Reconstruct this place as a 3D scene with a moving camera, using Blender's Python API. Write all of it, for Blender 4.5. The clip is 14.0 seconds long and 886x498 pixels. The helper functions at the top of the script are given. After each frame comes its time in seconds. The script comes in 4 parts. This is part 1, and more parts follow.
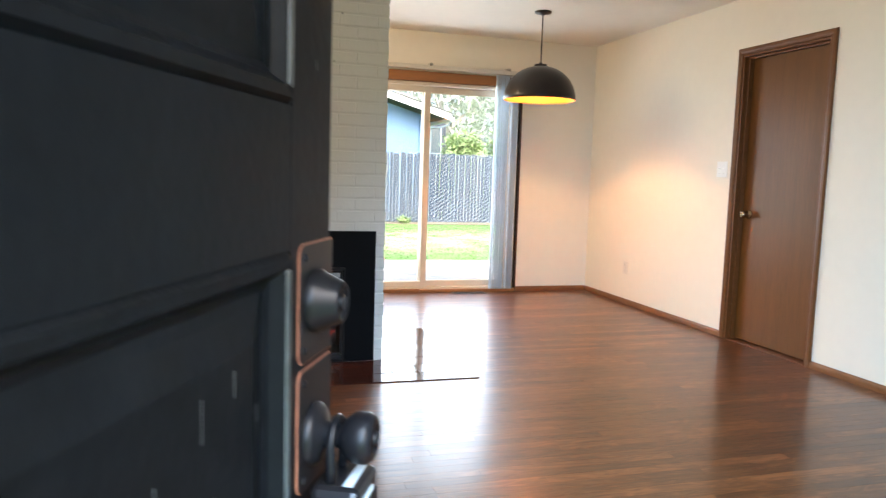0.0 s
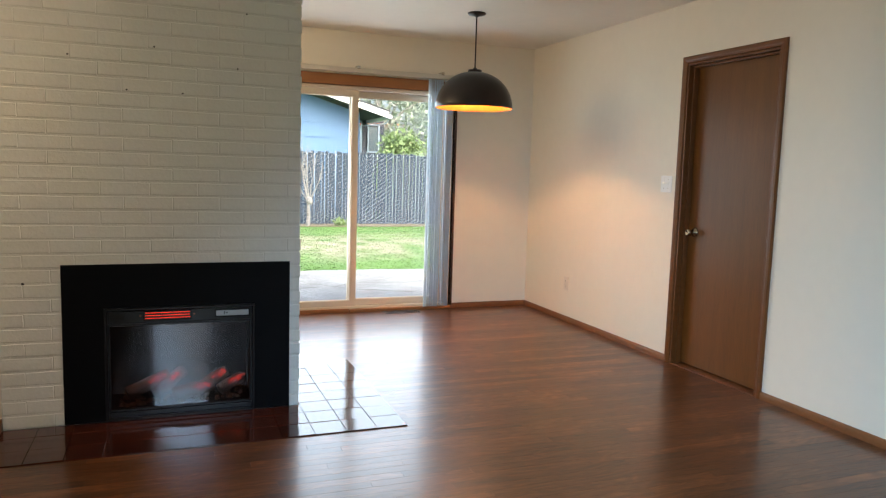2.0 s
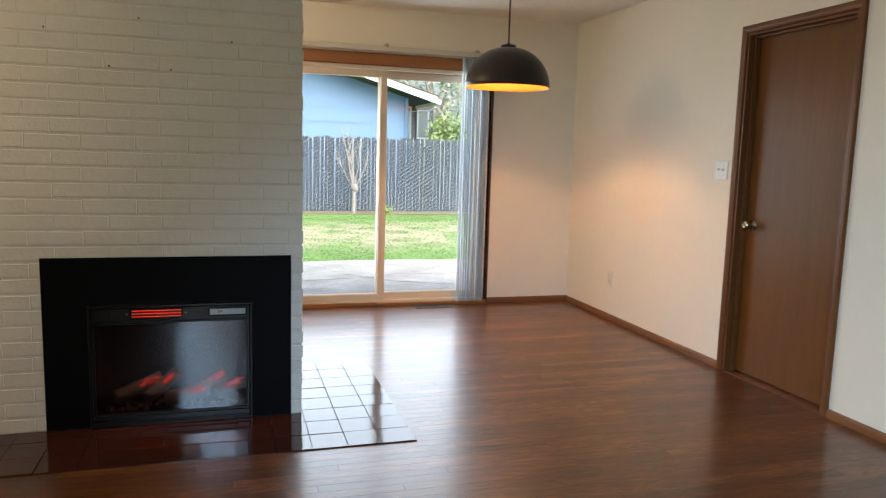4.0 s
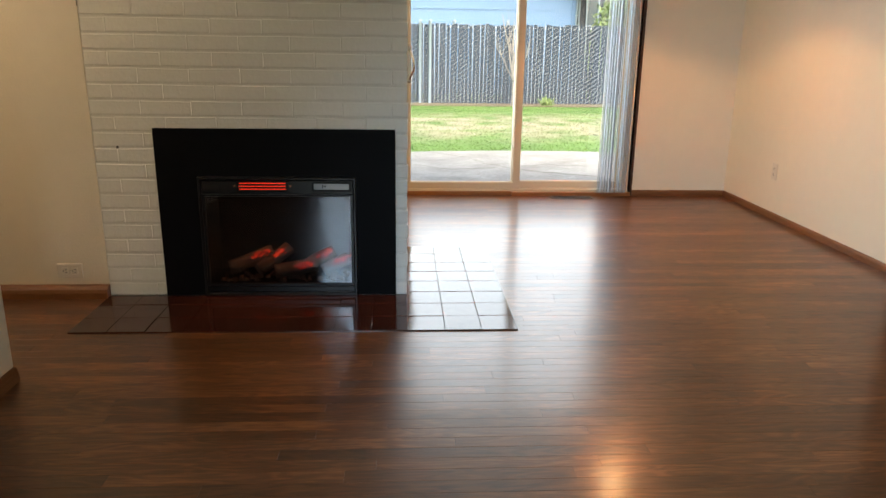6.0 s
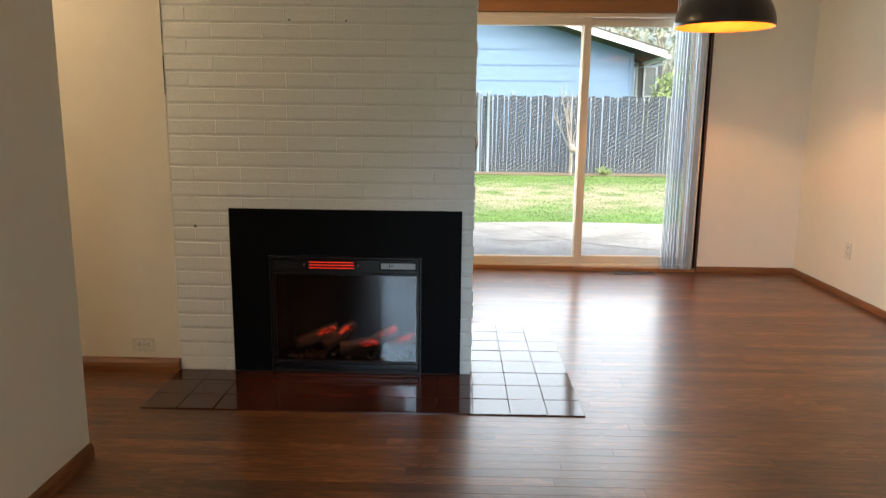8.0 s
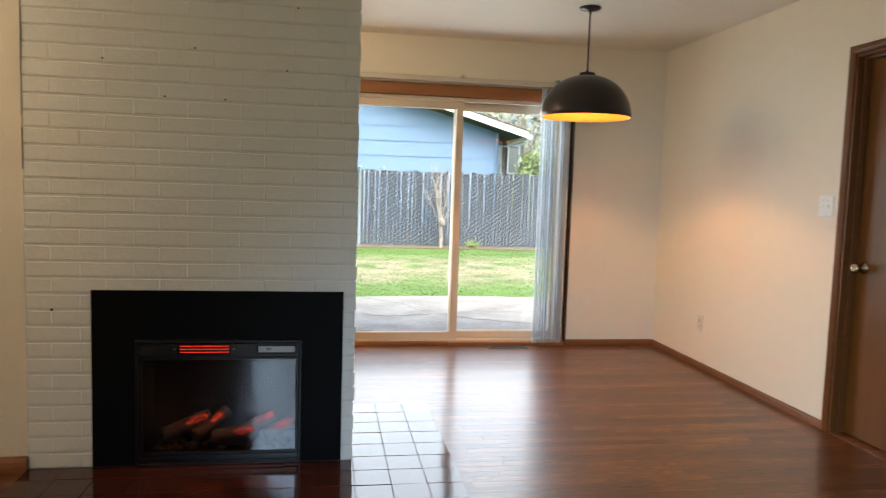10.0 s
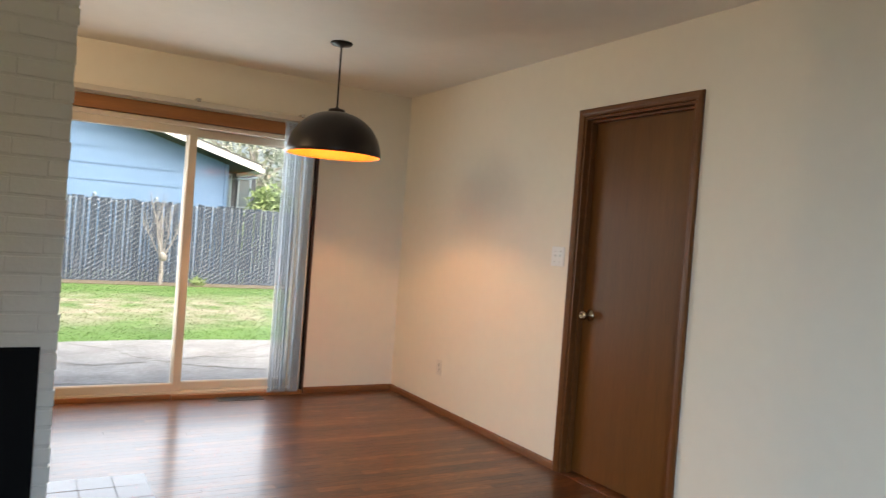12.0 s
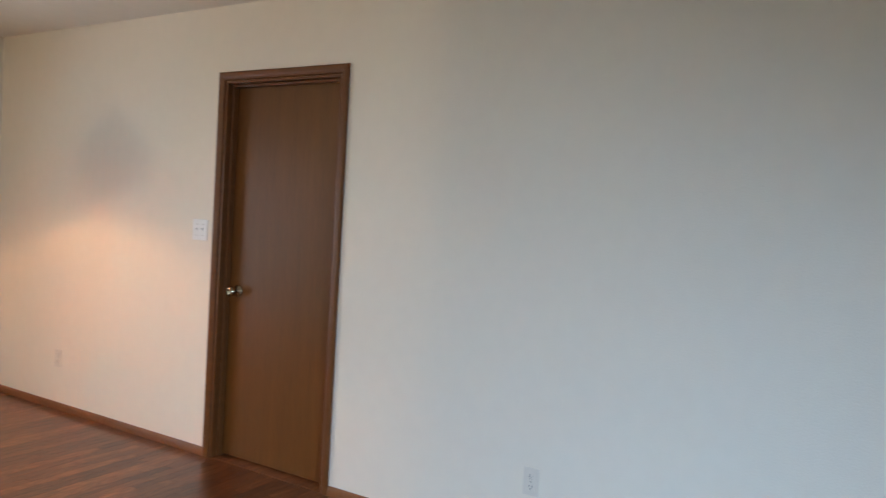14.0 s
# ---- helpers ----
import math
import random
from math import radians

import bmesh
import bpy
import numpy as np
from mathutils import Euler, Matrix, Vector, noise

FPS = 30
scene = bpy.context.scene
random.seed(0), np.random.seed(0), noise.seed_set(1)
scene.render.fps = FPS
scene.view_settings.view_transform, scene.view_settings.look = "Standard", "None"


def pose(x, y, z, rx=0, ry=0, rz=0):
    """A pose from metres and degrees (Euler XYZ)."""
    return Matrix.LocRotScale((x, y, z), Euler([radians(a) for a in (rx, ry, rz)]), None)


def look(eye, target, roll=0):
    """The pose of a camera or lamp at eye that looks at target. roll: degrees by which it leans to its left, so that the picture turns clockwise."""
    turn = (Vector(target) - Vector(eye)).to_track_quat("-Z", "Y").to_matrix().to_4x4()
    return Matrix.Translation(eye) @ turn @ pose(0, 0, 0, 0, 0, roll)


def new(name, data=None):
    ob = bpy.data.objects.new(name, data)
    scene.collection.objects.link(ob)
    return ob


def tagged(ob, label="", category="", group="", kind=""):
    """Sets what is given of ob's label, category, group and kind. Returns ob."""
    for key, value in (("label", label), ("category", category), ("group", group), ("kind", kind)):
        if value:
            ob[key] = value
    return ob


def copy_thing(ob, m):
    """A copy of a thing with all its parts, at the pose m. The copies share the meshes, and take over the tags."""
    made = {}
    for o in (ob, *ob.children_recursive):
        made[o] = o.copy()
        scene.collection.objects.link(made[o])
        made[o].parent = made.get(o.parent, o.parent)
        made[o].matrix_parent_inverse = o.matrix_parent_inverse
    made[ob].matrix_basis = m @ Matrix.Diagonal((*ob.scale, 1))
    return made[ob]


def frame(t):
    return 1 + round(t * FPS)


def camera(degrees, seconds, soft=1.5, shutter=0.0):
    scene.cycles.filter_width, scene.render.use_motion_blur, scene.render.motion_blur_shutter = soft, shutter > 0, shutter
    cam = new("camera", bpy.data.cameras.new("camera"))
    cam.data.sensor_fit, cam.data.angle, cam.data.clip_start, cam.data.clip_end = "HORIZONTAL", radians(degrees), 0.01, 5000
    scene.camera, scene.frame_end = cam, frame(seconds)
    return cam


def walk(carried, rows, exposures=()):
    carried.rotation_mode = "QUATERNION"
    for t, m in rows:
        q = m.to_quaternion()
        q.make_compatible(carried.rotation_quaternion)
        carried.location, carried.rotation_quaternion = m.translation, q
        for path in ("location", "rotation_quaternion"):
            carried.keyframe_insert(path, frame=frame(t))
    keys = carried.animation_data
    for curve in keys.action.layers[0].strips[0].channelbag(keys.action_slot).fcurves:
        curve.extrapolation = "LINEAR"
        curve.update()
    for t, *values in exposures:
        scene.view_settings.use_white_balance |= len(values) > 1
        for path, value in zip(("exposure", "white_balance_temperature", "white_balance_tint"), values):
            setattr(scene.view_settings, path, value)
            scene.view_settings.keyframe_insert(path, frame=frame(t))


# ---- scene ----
cam = camera(63.0, 14.0, soft=1.25, shutter=0.35)
PATH = [
    (0, (-3.50, -4.234, 1.147), (-2.935, -2.327, 0.938), 1.8),
    (0.3, (-3.42, -4.18, 1.10), (-2.806, -2.287, 0.897), 2.2),
    (0.6, (-3.34, -4.133, 1.112), (-2.708, -2.247, 0.904), 2.03),
    (1, (-3.216, -4.064, 1.202), (-2.583, -2.180, 0.986), 1.8),
    (1.5, (-3.24, -3.944, 1.283), (-2.55, -2.079, 1.066), 1.7),
    (2, (-3.275, -3.825, 1.297), (-2.56, -1.971, 1.077), 1.7),
    (4.5, (-2.826, -3.434, 1.282), (-2.355, -1.51, 1.008), 1.5),
    (5, (-2.705, -3.376, 1.245), (-2.368, -1.428, 0.938), 1.5),
    (5.5, (-2.638, -3.323, 1.199), (-2.45, -1.377, 0.779), 1.7),
    (6, (-2.634, -3.308, 1.16), (-2.523, -1.386, 0.618), 0.8),
    (6.5, (-2.644, -3.309, 1.158), (-2.599, -1.399, 0.565), 0.4),
    (7, (-2.659, -3.313, 1.186), (-2.669, -1.392, 0.629), 0.5),
    (7.5, (-2.677, -3.305, 1.216), (-2.721, -1.36, 0.753), 0.6),
    (10, (-2.747, -3.291, 1.279), (-2.429, -1.324, 1.108), 1.8),
    (10.5, (-2.775, -3.298, 1.283), (-2.249, -1.374, 1.139), 2.3),
    (11, (-2.778, -3.26, 1.282), (-2.073, -1.393, 1.156), 3.1),
    (11.5, (-2.747, -3.131, 1.29), (-1.883, -1.329, 1.199), 3.7),
    (12, (-2.753, -2.992, 1.293), (-1.743, -1.266, 1.264), 4.3),
    (12.5, (-2.75, -2.907, 1.335), (-1.532, -1.321, 1.306), 3.7),
    (13, (-2.761, -2.836, 1.339), (-1.328, -1.441, 1.303), 3.0),
    (13.5, (-2.799, -2.794, 1.367), (-1.194, -1.603, 1.3), 2.8),
    (14, (-2.737, -2.827, 1.378), (-1.019, -1.806, 1.294), 3.4),
]
EXPOSURES = [(0.0, 2.5, 6110, 11), (0.5, 2.2, 6060, 10), (1.0, 2.02, 6110, 10), (1.5, 1.87, 6160, 9), (2.0, 1.82, 6160, 9), (4.5, 1.75, 6260, 9), (5.0, 1.75, 6310, 9), (6.0, 1.75, 6860, 9),
             (6.5, 1.8, 7010, 9), (7.5, 1.8, 6760, 9), (10.0, 1.75, 6500, 10), (11.0, 1.73, 6650, 11), (11.5, 1.66, 6650, 11), (12.0, 1.59, 6650, 12), (12.5, 1.52, 6800, 12), (13.0, 1.44, 6700, 13), (13.5, 1.6, 6500, 15), (14.0, 1.80, 5950, 14)]
walk(cam, [(t, look(eye, target, roll)) for t, eye, target, roll in PATH], EXPOSURES)

# ---- world and lights ----
world = bpy.data.worlds.new("overcast_sky")
scene.world = world
world.use_nodes = True
wn, wl = world.node_tree.nodes, world.node_tree.links
sky = wn.new("ShaderNodeTexSky")
sky.sky_type = "NISHITA"
sky.sun_disc = False
sky.sun_elevation = radians(42)
sky.sun_rotation = radians(150)
sky.air_density, sky.dust_density, sky.ozone_density = 1.0, 6.0, 1.0
wl.new(sky.outputs[0], wn["Background"].inputs[0])
wn["Background"].inputs[1].default_value = 0.15


def lamp(name, kind, m, energy, color, **settings):
    data = bpy.data.lights.new(name, kind)
    data.energy, data.color = energy, color
    if kind == "SUN":
        data.angle = settings["angle"]
    elif kind == "POINT":
        data.shadow_soft_size = settings["size"]
    elif kind == "AREA":
        data.shape, data.size, data.size_y = "RECTANGLE", settings["w"], settings["h"]
    ob = new(name, data)
    ob.matrix_world = m
    return ob


sun = lamp("sun", "SUN", look((0, 0, 20), (4.5, 9.0, 0)), 1.35, (1.0, 0.97, 0.92), angle=radians(30))
# sky light falling in through the open front doorway and the garden doors
front_light = lamp("doorway_daylight", "AREA", look((-3.22, -4.42, 1.28), (-0.95, -2.35, -1.05)), 31, (0.48, 0.73, 1.0), w=0.80, h=1.6)
front_light.data.spread = radians(104)
garden_light = lamp("garden_daylight", "AREA", look((-1.75, 2.62, 1.15), (-1.75, -0.9, 0.35)), 11.5, (0.88, 0.96, 1.0), w=1.75, h=1.7)
garden_light.data.spread = radians(165)
lamp("pendant_bulb_light", "POINT", pose(-1.117, 1.22, 1.925), 10.8, (1.0, 0.55, 0.24), size=0.032)
lamp("kitchen_ceiling_light_glow", "POINT", pose(-4.13, 1.395, 2.365), 17, (1.0, 0.76, 0.47), size=0.05)
lamp("hall_ceiling_light_glow", "POINT", pose(-5.3, -0.47, 2.36), 8.2, (1.0, 0.83, 0.64), size=0.10)
lamp("ember_glow_light", "AREA", look((-3.2, 0.0, 0.44), (-3.2, 0.14, 0.08)), 0.22, (1.0, 0.42, 0.18), w=0.45, h=0.02)

# ---- materials ----


def material(name, base, rough=0.5, metal=0.0, vary=0.0, scale=6.0, bump=0.0, bump_scale=60.0, stretch=(1, 1, 1), second=None, rand=0.0, coat=0.0, spec=0.5):
    """Principled with two scales of variation in tone, a fine relief and, with rand, a tone of its own for each object."""
    m = bpy.data.materials.new(name)
    m.use_nodes = True
    n, l = m.node_tree.nodes, m.node_tree.links
    p = n["Principled BSDF"]
    p.inputs["Roughness"].default_value, p.inputs["Metallic"].default_value = rough, metal
    p.inputs["Coat Weight"].default_value = coat
    p.inputs["Specular IOR Level"].default_value = spec
    p.inputs["Coat Roughness"].default_value = 0.12
    p.inputs["Base Color"].default_value = (*base, 1)
    tc = n.new("ShaderNodeTexCoord")
    mp = n.new("ShaderNodeMapping")
    mp.inputs["Scale"].default_value = stretch
    l.new(tc.outputs["Object"], mp.inputs["Vector"])
    vec = mp.outputs["Vector"]
    if rand:
        info = n.new("ShaderNodeObjectInfo")
        off = n.new("ShaderNodeVectorMath")
        off.operation = "MULTIPLY_ADD"
        comb = n.new("ShaderNodeCombineXYZ")
        for k in range(3):
            l.new(info.outputs["Random"], comb.inputs[k])
        l.new(comb.outputs[0], off.inputs[0])
        off.inputs[1].default_value = (37, 53, 71)
        l.new(vec, off.inputs[2])
        vec = off.outputs[0]
    if vary or second or rand:
        big = n.new("ShaderNodeTexNoise")
        big.inputs["Scale"].default_value, big.inputs["Detail"].default_value = scale, 3
        l.new(vec, big.inputs["Vector"])
        fine = n.new("ShaderNodeTexNoise")
        fine.inputs["Scale"].default_value, fine.inputs["Detail"].default_value = scale * 9, 5
        l.new(vec, fine.inputs["Vector"])
        add = n.new("ShaderNodeMath")
        add.operation = "ADD"
        l.new(big.outputs["Fac"], add.inputs[0])
        l.new(fine.outputs["Fac"], add.inputs[1])
        out = add.outputs[0]
        low, high = 0.55, 1.45
        if rand:
            more = n.new("ShaderNodeMath")
            more.operation = "MULTIPLY_ADD"
            l.new(info.outputs["Random"], more.inputs[0])
            more.inputs[1].default_value = rand
            l.new(out, more.inputs[2])
            out = more.outputs[0]
            high += rand
        rng = n.new("ShaderNodeMapRange")
        rng.inputs["From Min"].default_value, rng.inputs["From Max"].default_value = low, high
        l.new(out, rng.inputs["Value"])
        mix = n.new("ShaderNodeMix")
        mix.data_type = "RGBA"
        a = tuple(max(0, c * (1 - vary)) for c in base)
        b = second or tuple(min(1, c * (1 + vary)) for c in base)
        mix.inputs[6].default_value, mix.inputs[7].default_value = (*a, 1), (*b, 1)
        l.new(rng.outputs[0], mix.inputs[0])
        l.new(mix.outputs[2], p.inputs["Base Color"])
    if bump:
        bt = n.new("ShaderNodeTexNoise")
        bt.inputs["Scale"].default_value, bt.inputs["Detail"].default_value = bump_scale, 4
        l.new(vec, bt.inputs["Vector"])
        bp = n.new("ShaderNodeBump")
        bp.inputs["Strength"].default_value, bp.inputs["Distance"].default_value = bump, 0.004
        l.new(bt.outputs["Fac"], bp.inputs["Height"])
        l.new(bp.outputs[0], p.inputs["Normal"])
    return m


def glowing(name, color, strength):
    m = bpy.data.materials.new(name)
    m.use_nodes = True
    p = m.node_tree.nodes["Principled BSDF"]
    p.inputs["Base Color"].default_value = (*color, 1)
    p.inputs["Emission Color"].default_value = (*color, 1)
    p.inputs["Emission Strength"].default_value = strength
    return m


def glass_like(name, tint=(1, 1, 1), gloss=0.03, ior_gloss=True):
    """A thin pane: clear, with a mirror's share of the light that grows towards grazing."""
    m = bpy.data.materials.new(name)
    m.use_nodes = True
    n, l = m.node_tree.nodes, m.node_tree.links
    n.remove(n["Principled BSDF"])
    tr, gl, mx, fr = n.new("ShaderNodeBsdfTransparent"), n.new("ShaderNodeBsdfGlossy"), n.new("ShaderNodeMixShader"), n.new("ShaderNodeFresnel")
    fr.inputs["IOR"].default_value = 1.45
    tr.inputs[0].default_value = (*tint, 1)
    gl.inputs["Roughness"].default_value = gloss
    l.new(fr.outputs[0], mx.inputs[0])
    l.new(tr.outputs[0], mx.inputs[1])
    l.new(gl.outputs[0], mx.inputs[2])
    l.new(mx.outputs[0], n["Material Output"].inputs[0])
    return m


def oak_material(name, per):
    """Dark-stained oak strip: a tone for each board, long grain, open pores and cathedral figure under a satin varnish."""
    m = bpy.data.materials.new(name)
    m.use_nodes = True
    n, l = m.node_tree.nodes, m.node_tree.links
    p = n["Principled BSDF"]
    geo = n.new("ShaderNodeNewGeometry")
    if per == "object":
        rnd = n.new("ShaderNodeObjectInfo").outputs["Random"]
    else:
        rnd = geo.outputs["Random Per Island"]
    comb = n.new("ShaderNodeCombineXYZ")
    for k in range(3):
        l.new(rnd, comb.inputs[k])
    off = n.new("ShaderNodeVectorMath")
    off.operation = "MULTIPLY_ADD"
    l.new(comb.outputs[0], off.inputs[0])
    off.inputs[1].default_value = (31, 47, 59)
    l.new(geo.outputs["Position"], off.inputs[2])

    def grain(scale, stretch, detail, distortion=0.0):
        mp = n.new("ShaderNodeMapping")
        mp.inputs["Scale"].default_value = stretch
        l.new(off.outputs[0], mp.inputs["Vector"])
        t = n.new("ShaderNodeTexNoise")
        t.inputs["Scale"].default_value, t.inputs["Detail"].default_value, t.inputs["Distortion"].default_value = scale, detail, distortion
        l.new(mp.outputs[0], t.inputs["Vector"])
        return t.outputs["Fac"]

    figure, pores, cloud = grain(2.6, (1.7, 12, 1), 6, 2.0), grain(18, (0.9, 16, 1), 4), grain(2.2, (1, 2, 1), 2)

    def weigh(a, k, b):
        w = n.new("ShaderNodeMath")
        w.operation = "MULTIPLY_ADD"
        l.new(a, w.inputs[0])
        w.inputs[1].default_value = k
        if b is None:
            w.inputs[2].default_value = 0
        else:
            l.new(b, w.inputs[2])
        return w.outputs[0]

    swirl = weigh(grain(1.7, (1.5, 9, 1), 2, 0.5), 52, None)
    ring = n.new("ShaderNodeMath")
    ring.operation = "SINE"
    l.new(swirl, ring.inputs[0])
    total = weigh(ring.outputs[0], 0.085, weigh(rnd, 0.28, weigh(figure, 0.50, weigh(pores, 0.16, weigh(cloud, 0.50, None)))))
    rng = n.new("ShaderNodeMapRange")
    rng.inputs["From Min"].default_value, rng.inputs["From Max"].default_value = 0.36, 1.20
    l.new(total, rng.inputs["Value"])
    ramp = n.new("ShaderNodeValToRGB")
    l.new(rng.outputs[0], ramp.inputs[0])
    e = ramp.color_ramp.elements
    e[0].position, e[0].color = 0.0, (0.034, 0.0112, 0.0037, 1)
    e[1].position, e[1].color = 1.0, (0.30, 0.108, 0.034, 1)
    mid = e.new(0.5)
    mid.color = (0.118, 0.0385, 0.0108, 1)
    l.new(ramp.outputs[0], p.inputs["Base Color"])
    rough = n.new("ShaderNodeMapRange")
    rough.inputs["To Min"].default_value, rough.inputs["To Max"].default_value = 0.34, 0.44
    l.new(pores, rough.inputs["Value"])
    l.new(rough.outputs[0], p.inputs["Roughness"])
    bp = n.new("ShaderNodeBump")
    bp.inputs["Strength"].default_value, bp.inputs["Distance"].default_value = 0.16, 0.002
    l.new(pores, bp.inputs["Height"])
    l.new(bp.outputs[0], p.inputs["Normal"])
    p.inputs["Coat Weight"].default_value = 0.50
    p.inputs["Specular IOR Level"].default_value = 0.30
    p.inputs["Coat Roughness"].default_value = 0.18
    return m


WALL = material("wall_paint", (0.78, 0.71, 0.585), 0.6, vary=0.025, scale=1.5, bump=0.25, bump_scale=140)
CEIL = material("ceiling_paint", (0.86, 0.80, 0.70), 0.75, vary=0.03, scale=1.2, bump=0.4, bump_scale=90)
BRICK = material("painted_brick", (0.75, 0.745, 0.70), 0.42, vary=0.03, scale=7, bump=0.32, bump_scale=60, rand=0.3)
MORTAR = material("painted_mortar", (0.72, 0.715, 0.67), 0.6, vary=0.06, scale=9, bump=0.6, bump_scale=90)
OAK = oak_material("stained_oak_plank", "object")
OAKREST = oak_material("stained_oak_boards", "island")
SUBFLOOR = material("dark_joint", (0.03, 0.014, 0.008), 0.7)
TRIM = material("stained_trim_wood", (0.185, 0.071, 0.025), 0.38, spec=0.35, vary=0.25, scale=5, bump=0.1, stretch=(1, 1, 6))
JAMB = material("dark_jamb_wood", (0.060, 0.026, 0.012), 0.45, spec=0.25, vary=0.25, scale=5, stretch=(1, 1, 6))
IVORY = material("ivory_plastic", (0.69, 0.63, 0.53), 0.4, vary=0.02)
DOORCASE = material("door_casing_wood", (0.135, 0.047, 0.0115), 0.36, spec=0.3, vary=0.25, scale=5, bump=0.1, stretch=(1, 1, 6))
DOORWOOD = material("door_veneer", (0.134, 0.050, 0.0098), 0.38, spec=0.28, vary=0.22, scale=3, bump=0.06, bump_scale=90, stretch=(5, 5, 0.35))
HEADER = material("orange_fir_wood", (0.30, 0.118, 0.034), 0.4, vary=0.25, scale=4, stretch=(0.4, 4, 6))
ALMOND = material("almond_vinyl", (0.66, 0.55, 0.42), 0.45, vary=0.03)
WHITE = material("white_plastic", (0.78, 0.77, 0.73), 0.35, vary=0.02)
RAIL = material("blind_rail_enamel", (0.60, 0.54, 0.45), 0.5, vary=0.04)
BLACK = material("black_panel", (0.0042, 0.0042, 0.0050), 0.5, vary=0.15, bump=0.03, spec=0.07)
BLACKGLOSS = material("black_gloss_plastic", (0.006, 0.006, 0.007), 0.28, spec=0.3)
TILE = material("brown_glazed_tile", (0.048, 0.014, 0.008), 0.10, vary=0.3, scale=3, rand=0.25, bump=0.02, bump_scale=20, coat=0.0, spec=0.45)
GROUT = material("dark_grout", (0.046, 0.021, 0.014), 0.2, vary=0.2)
BRASS = material("antique_brass", (0.36, 0.29, 0.19), 0.2, metal=1)
CHROME = material("satin_metal", (0.6, 0.58, 0.54), 0.25, metal=1)
BRONZE = material("lamp_dark_bronze", (0.022, 0.015, 0.011), 0.32, metal=0.3, vary=0.2)
GOLD = material("gold_leaf_paint", (0.46, 0.155, 0.018), 0.5, metal=0.35, vary=0.15, scale=20)
CONCRETE = material("patio_concrete", (0.285, 0.288, 0.273), 0.85, vary=0.42, scale=2.8, bump=0.9, bump_scale=40)
SIDING = material("blue_siding", (0.15, 0.26, 0.42), 0.7, spec=0.3, vary=0.06, scale=2)
WHITEPAINT = material("white_barge_paint", (0.80, 0.80, 0.80), 0.5, vary=0.04)
ROOFING = material("grey_shingle", (0.10, 0.10, 0.10), 0.9, vary=0.3, scale=8)
FENCESLAT = material("blue_grey_fence_slat", (0.027, 0.043, 0.066), 0.7, vary=0.3, scale=2, rand=0.25, spec=0.3)
WIRE = material("galvanised_wire", (0.50, 0.57, 0.62), 0.5)
BARK = material("pale_bark", (0.29, 0.275, 0.25), 0.85, vary=0.3, scale=12)
LEAF = material("leaf_green", (0.12, 0.24, 0.06), 0.55, vary=0.5, scale=2, second=(0.34, 0.46, 0.17))
SOIL = material("bark_mulch", (0.135, 0.112, 0.075), 0.95, vary=0.5, scale=9, bump=0.8)
PANE = glass_like("window_glass")
DARKGLASS = glass_like("fireplace_glass", (0.55, 0.55, 0.56), 0.03)
DARKGLASS.node_tree.nodes["Fresnel"].inputs["IOR"].default_value = 1.6
DOORPAINT = material("black_door_paint", (0.0030, 0.0039, 0.0051), 0.38, vary=0.4, scale=5, bump=0.12, bump_scale=60, spec=0.05)
OILBRONZE = material("oil_rubbed_bronze", (0.006, 0.0062, 0.0074), 0.34, metal=0.12, spec=0.16, vary=0.2, scale=20)
COPPER = material("worn_copper_edge", (0.30, 0.13, 0.08), 0.4, metal=0.6, vary=0.3, scale=30)
SCUFF = material("worn_paint_edge", (0.028, 0.035, 0.038), 0.3, vary=0.7, scale=14)
LABELBAR = material("pale_label", (0.35, 0.42, 0.46), 0.5)
REDGLOW = glowing("heater_red_glow", (1.0, 0.035, 0.012), 0.30)
EMBER = glowing("ember_glow", (1.0, 0.045, 0.015), 0.42)
en, el = EMBER.node_tree.nodes, EMBER.node_tree.links
ember_noise, ember_range = en.new("ShaderNodeTexNoise"), en.new("ShaderNodeMapRange")
ember_noise.inputs["Scale"].default_value, ember_noise.inputs["Detail"].default_value = 55, 4
ember_range.inputs["From Min"].default_value, ember_range.inputs["From Max"].default_value = 0.40, 0.66
ember_range.inputs["To Min"].default_value, ember_range.inputs["To Max"].default_value = 0.03, 0.55
ember_place = en.new("ShaderNodeNewGeometry")
el.new(ember_place.outputs["Position"], ember_noise.inputs["Vector"])
el.new(ember_noise.outputs["Fac"], ember_range.inputs["Value"])
el.new(ember_range.outputs[0], en["Principled BSDF"].inputs["Emission Strength"])
en["Principled BSDF"].inputs["Base Color"].default_value = (0.12, 0.03, 0.02, 1)
BULB = glowing("warm_bulb", (1.0, 0.62, 0.28), 2.5)
FROSTED = glowing("frosted_lamp_glass", (1.0, 0.80, 0.55), 1.5)
LOGMAT = material("ceramic_log", (0.13, 0.075, 0.045), 0.85, vary=0.5, scale=14, bump=0.9, bump_scale=40)
SILVER = material("silver_panel", (0.30, 0.31, 0.32), 0.35, metal=0.3, vary=0.08)
HOLE = material("anchor_hole_shadow", (0.01, 0.01, 0.01), 0.9)
VENTMETAL = material("brown_vent_metal", (0.09, 0.075, 0.06), 0.45, metal=0.2)
HOUSEGLASS = material("dim_window_glass", (0.10, 0.13, 0.15), 0.08)
FENCEPOST = material("pale_fence_post", (0.26, 0.34, 0.40), 0.6, vary=0.12)


